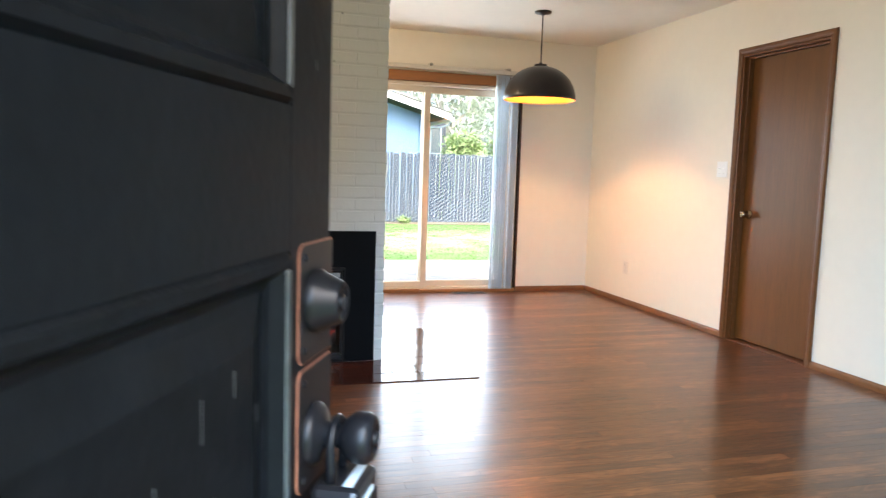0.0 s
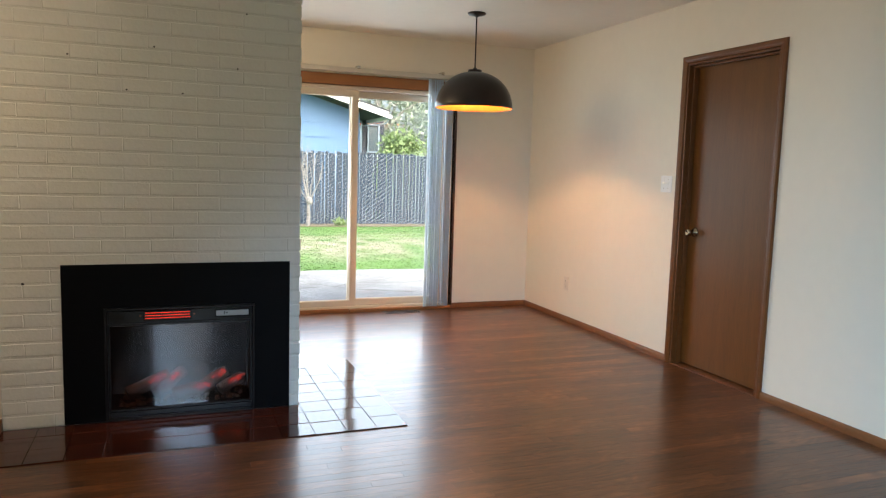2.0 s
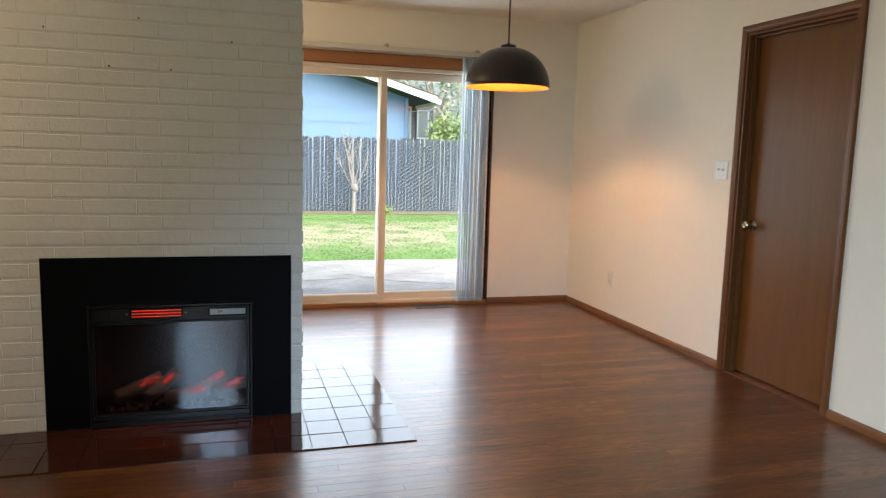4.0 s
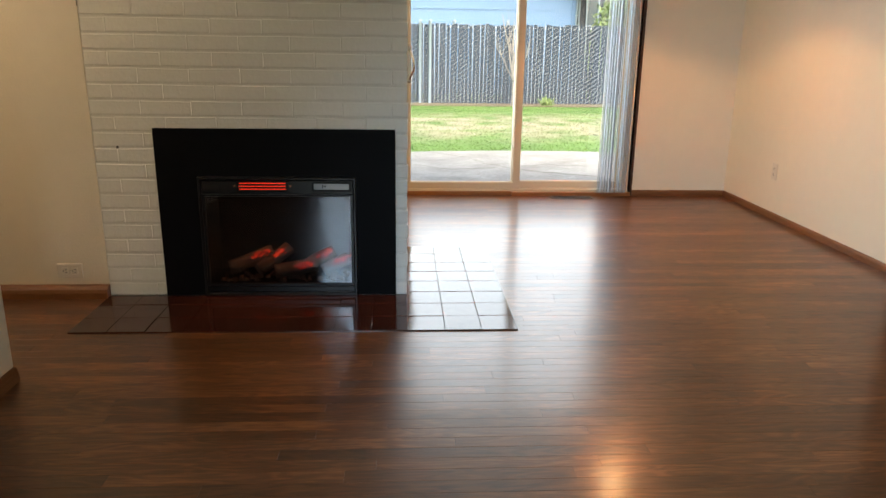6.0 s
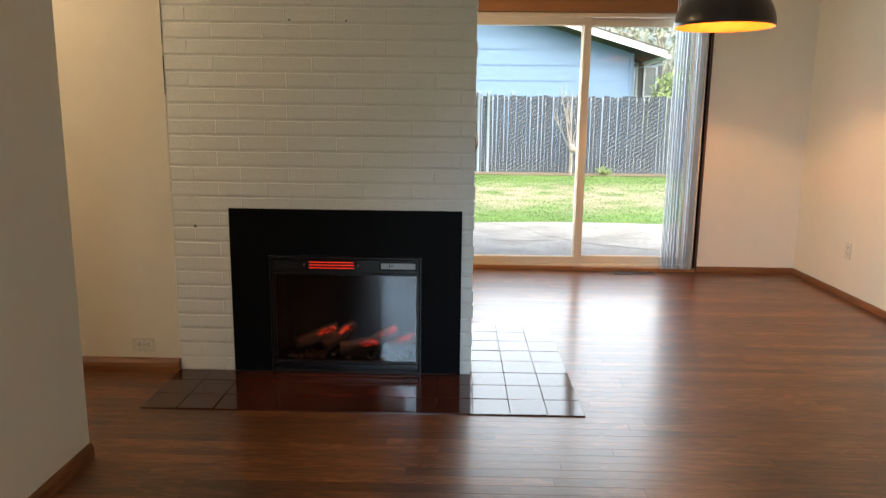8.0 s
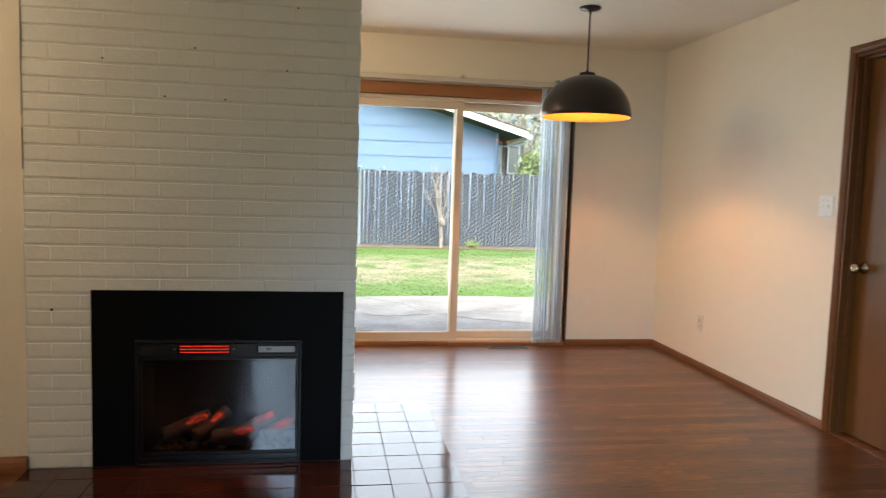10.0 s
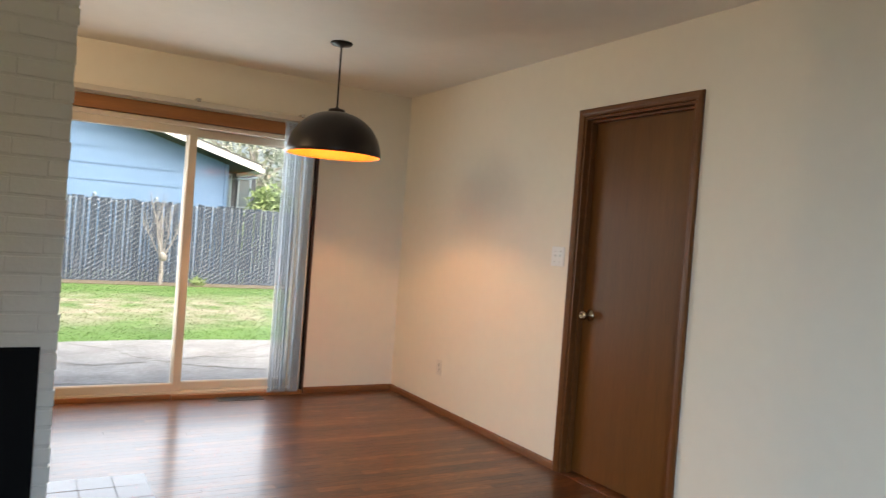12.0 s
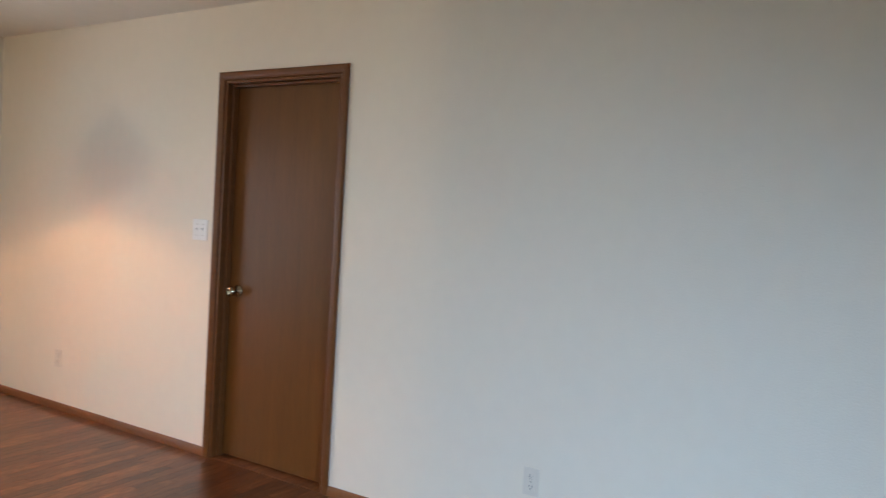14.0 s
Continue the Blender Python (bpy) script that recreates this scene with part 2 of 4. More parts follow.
def lawn_material():
    """Green turf with a wide straw-coloured worn belt across its middle."""
    m = material("lawn_turf", (0.085, 0.19, 0.036), 0.9, vary=0.25, scale=1.1, second=(0.14, 0.25, 0.062), bump=0.8, bump_scale=25)
    n, l = m.node_tree.nodes, m.node_tree.links
    p = n["Principled BSDF"]
    old = p.inputs["Base Color"].links[0].from_socket
    geo = n.new("ShaderNodeNewGeometry")
    sep = n.new("ShaderNodeSeparateXYZ")
    l.new(geo.outputs["Position"], sep.inputs[0])
    patch = n.new("ShaderNodeTexNoise")
    patch.inputs["Scale"].default_value, patch.inputs["Detail"].default_value = 1.8, 8
    l.new(geo.outputs["Position"], patch.inputs["Vector"])
    belt = n.new("ShaderNodeMapRange")
    belt.inputs["From Min"].default_value, belt.inputs["From Max"].default_value = 2.6, 0.8
    off = n.new("ShaderNodeMath")
    off.operation = "SUBTRACT"
    l.new(sep.outputs["Y"], off.inputs[0])
    off.inputs[1].default_value = 8.9
    ab = n.new("ShaderNodeMath")
    ab.operation = "ABSOLUTE"
    l.new(off.outputs[0], ab.inputs[0])
    l.new(ab.outputs[0], belt.inputs["Value"])
    pr = n.new("ShaderNodeMapRange")
    pr.inputs["From Min"].default_value, pr.inputs["From Max"].default_value = 0.33, 0.62
    l.new(patch.outputs["Fac"], pr.inputs["Value"])
    mul = n.new("ShaderNodeMath")
    mul.operation = "MULTIPLY"
    l.new(belt.outputs[0], mul.inputs[0])
    l.new(pr.outputs[0], mul.inputs[1])
    mix = n.new("ShaderNodeMix")
    mix.data_type = "RGBA"
    mix.inputs[7].default_value = (0.335, 0.305, 0.225, 1)
    l.new(mul.outputs[0], mix.inputs[0])
    l.new(old, mix.inputs[6])
    l.new(mix.outputs[2], p.inputs["Base Color"])
    return m


LAWN = lawn_material()


def slat_material():
    m = bpy.data.materials.new("translucent_blind_vinyl")
    m.use_nodes = True
    n, l = m.node_tree.nodes, m.node_tree.links
    p = n["Principled BSDF"]
    p.inputs["Base Color"].default_value = (0.70, 0.76, 0.81, 1)
    p.inputs["Roughness"].default_value = 0.45
    tr, mx = n.new("ShaderNodeBsdfTranslucent"), n.new("ShaderNodeMixShader")
    tr.inputs[0].default_value = (0.78, 0.84, 0.90, 1)
    mx.inputs[0].default_value = 0.45
    l.new(p.outputs[0], mx.inputs[1])
    l.new(tr.outputs[0], mx.inputs[2])
    l.new(mx.outputs[0], n["Material Output"].inputs[0])
    return m


SLATVINYL = slat_material()

# ---- builders ----


def box(bm, x0, x1, y0, y1, z0, z1, bevel=0.0, m=None):
    mat = Matrix.Translation(((x0 + x1) / 2, (y0 + y1) / 2, (z0 + z1) / 2)) @ Matrix.Diagonal((x1 - x0, y1 - y0, z1 - z0, 1))
    if m is not None:
        mat = m @ mat
    made = bmesh.ops.create_cube(bm, size=1, matrix=mat)["verts"]
    if bevel:
        edges = list({e for v in made for e in v.link_edges})
        bmesh.ops.bevel(bm, geom=edges, offset=bevel, segments=2, affect="EDGES", profile=0.5)
    return bm


def tube(bm, a, b, r0, r1=None, seg=12, caps=True):
    a, b = Vector(a), Vector(b)
    r1 = r0 if r1 is None else r1
    q = (b - a).to_track_quat("Z", "Y").to_matrix().to_4x4()
    bmesh.ops.create_cone(bm, cap_ends=caps, segments=seg, radius1=r0, radius2=r1, depth=(b - a).length, matrix=Matrix.Translation((a + b) / 2) @ q)
    return bm


def lathe(bm, profile, m=None, seg=40):
    """Turns (radius, height) pairs round z."""
    m = m or Matrix()
    rings = []
    for r, z in profile:
        if r < 1e-5:
            rings.append([bm.verts.new(m @ Vector((0, 0, z)))])
        else:
            rings.append([bm.verts.new(m @ Vector((r * math.cos(2 * math.pi * i / seg), r * math.sin(2 * math.pi * i / seg), z))) for i in range(seg)])
    for p, q in zip(rings, rings[1:]):
        for i in range(seg):
            j = (i + 1) % seg
            if len(p) == 1 and len(q) == 1:
                continue
            if len(p) == 1:
                f = bm.faces.new((p[0], q[i], q[j]))
            elif len(q) == 1:
                f = bm.faces.new((p[i], q[0], p[j]))
            else:
                f = bm.faces.new((p[i], q[i], q[j], p[j]))
            f.smooth = True
    return bm


def part(name, bm, mat, parent=None, label="", smooth=False):
    me = bpy.data.meshes.new(name)
    bmesh.ops.recalc_face_normals(bm, faces=bm.faces)
    if smooth:
        for f in bm.faces:
            f.smooth = True
    bm.to_mesh(me)
    bm.free()
    me.materials.append(mat)
    ob = new(name, me)
    ob.parent = parent
    if label:
        ob["label"] = label
    return ob


def B(*args, **kw):
    return box(bmesh.new(), *args, **kw)


def thing(name, at, label, category, group="", kind=""):
    ob = new(name)
    ob.location = at
    bpy.context.view_layer.update()
    return tagged(ob, label, category, group, kind)


def structure(name, bm, mat, label, category="wall"):
    return tagged(part(name, bm, mat), label, category, kind="structure")


def boxes(*rows, bevel=0.0):
    bm = bmesh.new()
    for r in rows:
        box(bm, *r, bevel=bevel)
    return bm


CEILING = 2.445
# ---- the shell ----
structure("floor", boxes((-4.06, 0.124, -4.36, 2.55, -0.115, -0.014), (-6.2, -4.06, -0.96, 2.55, -0.115, -0.014)), SUBFLOOR, "dark underlay beneath stained oak strip flooring", "floor")
structure("ceiling", B(-6.3, 0.12, -4.48, 2.55, CEILING, CEILING + 0.12), CEIL, "smooth off-white painted flat ceiling", "ceiling")
DY0, DY1, DZ = -0.587, 0.206, 2.045
structure("wall_east", boxes((0, 0.12, -4.48, DY0, 0, CEILING), (0, 0.12, DY1, 2.55, 0, CEILING), (0, 0.12, DY0, DY1, DZ, CEILING)), WALL, "cream painted plaster wall with a brown door")
SX0, SX1, SZ = -2.67, -0.79, 2.085
structure("wall_north", boxes((-6.2, SX0, 2.41, 2.55, -0.1, CEILING), (SX1, 0, 2.41, 2.55, -0.1, CEILING), (SX0, SX1, 2.41, 2.55, SZ, CEILING)), WALL, "cream painted wall round the garden doors")
FX0, FX1 = -3.77, -2.84
structure("wall_south", boxes((-4.0, FX0, -4.36, -4.24, 0, CEILING), (FX1, 0, -4.36, -4.24, 0, CEILING), (FX0, FX1, -4.36, -4.24, 2.07, CEILING)), WALL, "cream painted entrance wall with an open doorway")
structure("wall_west", B(-4.12, -4.0, -4.36, -0.90, 0, CEILING), WALL, "beige painted wall ending at a hallway")
structure("wall_hall_south", B(-6.2, -4.12, -1.02, -0.90, 0, CEILING), WALL, "beige painted wall of the side hallway")
structure("wall_hall_north", B(-6.2, -4.01, -0.0042, 0.085, 0, CEILING), WALL, "beige painted wall beside the white brick chimney")
structure("wall_hall_end", B(-6.32, -6.2, -1.02, 0.085, 0, CEILING), WALL, "beige painted end wall of the hallway")
structure("wall_kitchen_west", B(-6.32, -6.2, 0.085, 2.55, 0, CEILING), WALL, "cream painted far wall of the kitchen side")


def ring_frame(bm, rect, profile):
    """A closed moulding round a rectangle in the xz plane: profile gives (inset, y) pairs, joined loop to loop."""
    x0, x1, z0, z1 = rect
    loops = []
    for d, y in profile:
        loops.append([bm.verts.new(c) for c in ((x0 + d, y, z0 + d), (x1 - d, y, z0 + d), (x1 - d, y, z1 - d), (x0 + d, y, z1 - d))])
    for p, q in zip(loops, loops[1:]):
        for i in range(4):
            bm.faces.new((p[i], p[(i + 1) % 4], q[(i + 1) % 4], q[i]))
    return bm


# ---- outdoors ----
structure("ground", B(-400, 400, -400, 400, -0.6, -0.12), LAWN, "lawn ground, patchy green and straw, reaching far off", "ground")


def patio_slab():
    bm = bmesh.new()
    xs = np.linspace(-7, 5, 61)
    far = [5.60 - 0.075 * (x + 1.1) ** 2 * 0.9 + 0.03 * noise.noise(Vector((x * 2.3, 0, 0))) for x in xs]
    top_far = [bm.verts.new((x, max(f, 3.2), -0.085)) for x, f in zip(xs, far)]
    top_near = [bm.verts.new((x, 2.56, -0.085)) for x in xs]
    low_far = [bm.verts.new((x, max(f, 3.2) + 0.01, -0.2)) for x, f in zip(xs, far)]
    for i in range(60):
        bm.faces.new((top_near[i], top_near[i + 1], top_far[i + 1], top_far[i]))
        bm.faces.new((top_far[i], top_far[i + 1], low_far[i + 1], low_far[i]))
    return bm


patio = structure("patio", patio_slab(), CONCRETE, "cracked pale grey concrete patio slab with a curved edge", "patio")


def crack(points, width):
    """A wandering joint in the slab, as a thin dark ribbon set just above it."""
    bm = bmesh.new()
    pts = []
    for (x0, y0), (x1, y1) in zip(points, points[1:]):
        for k in range(8):
            t = k / 8
            pts.append(Vector((x0 + (x1 - x0) * t + 0.03 * random.uniform(-1, 1), y0 + (y1 - y0) * t + 0.03 * random.uniform(-1, 1), -0.081)))
    left = [bm.verts.new(p + Vector((0, -0.6 * width * random.uniform(0.4, 1), 0))) for p in pts]
    right = [bm.verts.new(p + Vector((0, 0.6 * width * random.uniform(0.4, 1), 0))) for p in pts]
    for i in range(len(pts) - 1):
        bm.faces.new((left[i], left[i + 1], right[i + 1], right[i]))
    return bm


CRACK = material("crack_dirt", (0.15, 0.145, 0.125), 0.95, vary=0.3)
part("crack", crack([(-2.3, 5.4), (-1.9, 5.0), (-1.75, 4.6), (-1.35, 4.1), (-0.6, 3.7)], 0.034), CRACK, patio)
part("crack", crack([(-3.2, 3.6), (-2.2, 3.35), (-1.2, 3.3), (0.4, 3.25)], 0.024), CRACK, patio)
part("crack", crack([(-1.5, 4.25), (-1.1, 4.5), (-0.6, 4.4), (-0.1, 4.6)], 0.024), CRACK, patio)
part("crack", crack([(-2.6, 4.5), (-2.1, 4.15), (-1.6, 4.3)], 0.028), CRACK, patio)
part("crack", crack([(-0.9, 4.6), (-0.3, 5.1), (0.1, 5.5)], 0.020), CRACK, patio)

tagged(part("mulch_bed", boxes((-9, 8, 12.75, 13.9, -0.2, -0.105)), SOIL), "reddish bark mulch strip along the fence foot", "mulch", kind="stuff")


def tufts(count, x0, x1, y0, y1, h0, h1):
    rng = np.random.default_rng(5)
    p = np.stack([rng.uniform(x0, x1, count), rng.uniform(y0, y1, count)], 1)
    keep = p[:, 1] > 5.62 - 0.0675 * (p[:, 0] + 1.1) ** 2
    p = p[keep]
    c = len(p)
    ang, h, w, lean = rng.uniform(0, 6.28, c), rng.uniform(h0, h1, c), rng.uniform(0.006, 0.014, c), rng.normal(0, 0.025, (c, 2))
    v = np.zeros((c, 3, 3))
    v[:, 0, 0], v[:, 0, 1] = p[:, 0] - w * np.cos(ang), p[:, 1] - w * np.sin(ang)
    v[:, 1, 0], v[:, 1, 1] = p[:, 0] + w * np.cos(ang), p[:, 1] + w * np.sin(ang)
    v[:, :2, 2] = -0.125
    v[:, 2, :2], v[:, 2, 2] = p + lean, -0.12 + h
    me = bpy.data.meshes.new("grass")
    me.from_pydata(v.reshape(-1, 3).tolist(), [], np.arange(c * 3).reshape(-1, 3).tolist())
    me.materials.append(LAWN)
    return tagged(new("grass", me), "short patchy lawn grass, green and straw", "grass", kind="stuff")


tufts(70000, -6, 6, 5.2, 13.2, 0.006, 0.022)

# chain-link fence with woven slats
FY = 13.5
fence = thing("fence", (0, FY, -0.12), "galvanised chain-link fence with blue-grey privacy slats", "fence")


def under(ob, parent):
    ob.parent = parent
    ob.matrix_parent_inverse = parent.matrix_world.inverted()
    return ob


slat_mesh = B(-0.038, 0.038, -0.005, 0.005, 0, 1.74, bevel=0.0)
first = part("slat", slat_mesh, FENCESLAT)
for i in range(150):
    x = -6.4 + i * 0.0855
    ob = first if i == 0 else new("slat", first.data)
    ob.parent = fence
    ob.location = (x, random.uniform(-0.006, 0.006), random.uniform(-0.03, 0.03))
    ob.rotation_euler = (0, radians(random.uniform(-0.7, 0.7)), radians(random.uniform(-4, 7)))


def link_wires():
    """Bright strands rising across the slats, thinner ones falling behind them, and the pale strands that show between the slats."""
    verts, faces = [], []
    h, run = 1.74, 2.65

    def strand(a, b, r):
        a, b = Vector(a), Vector(b)
        u = (b - a).normalized().cross(Vector((0, 1, 0))).normalized() * r
        k = len(verts)
        for p in (a, b):
            verts.extend([tuple(p + u), tuple(p - u * 0.5 + Vector((0, r, 0))), tuple(p - u * 0.5 - Vector((0, r, 0)))])
        faces.extend([(k, k + 1, k + 4, k + 3), (k + 1, k + 2, k + 5, k + 4), (k + 2, k, k + 3, k + 5)])

    for i in range(-18, 86):
        x = -6.4 + i * 0.150
        strand((x, -0.020, 0.02), (x + run, -0.020, h), 0.0027)
        strand((x + run, 0.014, 0.02), (x, 0.014, h), 0.0012)
    for i in range(150):
        x = -6.443 + i * 0.0855
        strand((x, 0.004, 0.02), (x + random.uniform(-0.012, 0.012), 0.004, h + random.uniform(0.0, 0.05)), random.uniform(0.0022, 0.0042))
    me = bpy.data.meshes.new("chain_link_mesh")
    me.from_pydata(verts, [], faces)
    me.materials.append(WIRE)
    ob = new("chain_link_mesh", me)
    ob.parent = fence
    return tagged(ob, "woven galvanised wire mesh", kind="stuff")


link_wires()
part("top_rail", tube(bmesh.new(), (-6.4, 0.035, 1.68), (6.4, 0.035, 1.68), 0.019), WIRE, fence)
for x, y in ((-5.0, 0.05), (-2.02, -0.06), (-2.24, -0.06), (-1.48, 0.05), (-0.28, 0.05), (4.0, 0.05)):
    part("post", lathe(bmesh.new(), [(0.034, 0), (0.034, 1.78), (0.042, 1.79), (0.03, 1.83), (0, 1.84)], pose(x, y, 0), seg=14), FENCEPOST, fence)


def limb(bm, pts, r0, r1):
    n = len(pts) - 1
    for i in range(n):
        tube(bm, pts[i], pts[i + 1], r0 + (r1 - r0) * i / n, r0 + (r1 - r0) * (i + 1) / n, seg=8)
    return bm


def bent(pts, r, seg=10):
    """One round rod swept along a line of points."""
    bm = bmesh.new()
    pts = [Vector(p) for p in pts]
    rings = []
    for i, p in enumerate(pts):
        q = (pts[min(i + 1, len(pts) - 1)] - pts[max(i - 1, 0)]).to_track_quat("Z", "Y")
        rings.append([bm.verts.new(p + q @ Vector((r * math.cos(2 * math.pi * k / seg), r * math.sin(2 * math.pi * k / seg), 0))) for k in range(seg)])
    for a, b in zip(rings, rings[1:]):
        shift = min(range(seg), key=lambda o: sum((a[k].co - b[(k + o) % seg].co).length for k in range(seg)))
        for k in range(seg):
            bm.faces.new((a[k], a[(k + 1) % seg], b[(k + 1 + shift) % seg], b[(k + shift) % seg])).smooth = True
    bm.faces.new(rings[0])
    bm.faces.new(rings[-1])
    return bm


def wander(a, b, steps, amount):
    a, b = Vector(a), Vector(b)
    return [a.lerp(b, i / steps) + (Vector([random.uniform(-amount, amount) for _ in range(3)]) if 0 < i < steps else Vector()) for i in range(steps + 1)]


sapling = thing("pollarded_tree", (-0.18, 13.0, -0.12), "bare pale pollarded tree with thin shoots before the fence", "tree")
part("trunk", limb(bmesh.new(), wander((0, 0, 0), (0.01, 0, 0.55), 5, 0.02), 0.045, 0.036), BARK, sapling)
bm = bmesh.new()
bmesh.ops.create_icosphere(bm, subdivisions=2, radius=0.085, matrix=Matrix.Translation((0.02, 0, 0.60)))
for v in bm.verts:
    v.co += Vector((noise.noise(v.co * 9), noise.noise(v.co * 9 + Vector((5, 0, 0))), noise.noise(v.co * 9 + Vector((0, 7, 0))))) * 0.05
part("burl", bm, BARK, sapling, smooth=True)
for dx, top, r in ((-0.28, 1.95, 0.036), (0.30, 1.15, 0.03), (-0.05, 1.7, 0.03), (0.16, 1.55, 0.022), (-0.42, 1.3, 0.02), (-0.16, 2.05, 0.02)):
    bm = limb(bmesh.new(), wander((0, 0, 0.55), (dx, random.uniform(-0.1, 0.1), top), 6, 0.02), r * 0.62, r * 0.25)
    for _ in range(5):
        k = random.uniform(0.35, 1)
        base = Vector((dx * k, 0, 0.55 + (top - 0.55) * k))
        limb(bm, wander(base, base + Vector((random.uniform(-0.16, 0.16), random.uniform(-0.1, 0.1), random.uniform(0.15, 0.45))), 3, 0.012), 0.008, 0.003)
    part("limb", bm, BARK, sapling)


def leaves(count, centre, size, leaf, seed, hollow=0.35):
    """Small bent leaves in clumps round a centre: an uneven crown with gaps."""
    rng = np.random.default_rng(seed)
    clumps = rng.normal(0, 1, (60, 3))
    clumps /= np.linalg.norm(clumps, axis=1, keepdims=True)
    clumps *= rng.uniform(hollow, 1.0, (60, 1)) * np.array(size)
    pick = rng.integers(0, 60, count)
    c = clumps[pick] + rng.normal(0, 0.16, (count, 3)) * np.array(size) + np.array(centre)
    a = rng.normal(0, 1, (count, 3))
    a /= np.linalg.norm(a, axis=1, keepdims=True)
    b = np.cross(a, rng.normal(0, 1, (count, 3)))
    b /= np.linalg.norm(b, axis=1, keepdims=True)
    s = rng.uniform(0.6, 1.3, (count, 1)) * leaf
    v = np.stack([c - a * s, c + b * s * 0.35, c + a * s, c - b * s * 0.35], 1)
    me = bpy.data.meshes.new("crown")
    me.from_pydata(v.reshape(-1, 3).tolist(), [], np.arange(count * 4).reshape(-1, 4).tolist())
    return me


def leafy(name, at, trunk_h, r, size, leaf, count, seed, label, category, mat):
    t = thing(name, at, label, category)
    bm = limb(bmesh.new(), wander((0, 0, 0), (0.1, 0, trunk_h), 6, 0.05 * r * 8), r, r * 0.5)
    part("trunk", bm, BARK, t)
    for k in range(7):
        a = 2 * math.pi * k / 7
        end = (math.cos(a) * size[0] * 0.8, math.sin(a) * size[1] * 0.8, trunk_h + random.uniform(-0.3, 0.7) * size[2])
        part("limb", limb(bmesh.new(), wander((0.05, 0, trunk_h * 0.6), end, 5, 0.06 * size[0]), r * 0.4, r * 0.1), BARK, t)
    me = leaves(count, (0, 0, trunk_h), size, leaf, seed)
    me.materials.append(mat)
    ob = new("crown", me)
    ob.parent = t
    return t


PINE = material("grey_green_needles", (0.23, 0.28, 0.21), 0.7, vary=0.3, scale=1, second=(0.46, 0.50, 0.42))
leafy("shrub", (2.75, 15.1, -0.12), 1.35, 0.06, (0.75, 0.6, 0.95), 0.085, 5200, 3, "bright green leafy shrub behind the fence", "shrub", LEAF)
leafy("shrub", (4.1, 15.6, -0.12), 1.5, 0.06, (0.9, 0.7, 1.2), 0.09, 4500, 8, "bright green leafy shrub behind the fence", "shrub", LEAF)
leafy("tree", (5.4, 27.0, -0.12), 4.6, 0.22, (3.2, 2.2, 2.6), 0.16, 2600, 4, "tall thin-leaved tree behind the blue house", "tree", PINE)
leafy("tree", (1.5, 33.0, -0.12), 6.2, 0.25, (3.6, 2.4, 2.8), 0.17, 2500, 6, "tall thin-leaved tree behind the blue house", "tree", PINE)
leafy("tree", (10.5, 31.0, -0.12), 5.5, 0.25, (3.8, 2.4, 3.2), 0.17, 2600, 7, "tall thin-leaved tree behind the blue house", "tree", PINE)
weed = thing("weed", (0.55, 12.95, -0.12), "small green weed at the fence foot", "plant")
me = leaves(160, (0, 0, 0.10), (0.16, 0.1, 0.10), 0.05, 12)
me.materials.append(LEAF)
ob = new("leaves", me)
ob.parent = weed

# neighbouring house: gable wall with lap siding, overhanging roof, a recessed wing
# dark tone for the soffit, also the painted-in shade of the recessed wing
SOFFIT_SHADE = material("dark_soffit_and_wing_shade", (0.035, 0.045, 0.06), 0.7, vary=0.2)
HY, HX = 17.0, 1.94
house = thing("house", (-3, HY, -0.12), "blue lap-sided bungalow with a white barge board", "house")
ROOF_K = -0.29


def roof_z(x):
    return 2.80 + (x - 2.76) * ROOF_K + 0.12


def gable_wall():
    bm = bmesh.new()
    pts = [(-9.06, -0.12), (HX, -0.12), (HX, roof_z(HX) - 0.28), (-3.56, roof_z(-3.56) - 0.28), (-9.06, roof_z(1.94) - 0.28)]
    f = [bm.verts.new((x, HY + 0.02, z)) for x, z in pts]
    g = [bm.verts.new((x, HY + 0.2, z)) for x, z in pts]
    bm.faces.new(f)
    bm.faces.new(g[::-1])
    for i in range(5):
        bm.faces.new((f[i], f[(i + 1) % 5], g[(i + 1) % 5], g[i]))
    return bm


under(part("wall", gable_wall(), SIDING), house)
LAP = 0.415
for i in range(14):
    z0 = -0.01 + 2.116 - 5 * LAP + i * LAP
    xr = min(HX, 2.76 + (z0 + 0.28 - 2.92 + LAP) / ROOF_K) if z0 + LAP > roof_z(HX) - 0.30 else HX
    xl = -9.06 if i < 5 else -3.56 - (xr + 3.56)
    if xr < -3.2 or z0 > roof_z(-3.56) - 0.6:
        break
    bm = bmesh.new()
    v = [(xl, HY, z0), (xr, HY, z0), (xr, HY + 0.018, z0 + LAP), (xl, HY + 0.018, z0 + LAP), (xl, HY + 0.02, z0), (xr, HY + 0.02, z0)]
    v = [bm.verts.new(c) for c in v]
    for q in ((0, 1, 2, 3), (0, 4, 5, 1)):
        bm.faces.new([v[k] for k in q])
    under(part("siding_board", bm, SIDING), house)
under(part("corner_board", B(HX - 0.005, HX + 0.09, HY - 0.03, HY + 0.1, -0.12, roof_z(HX) - 0.3), SIDING), house)


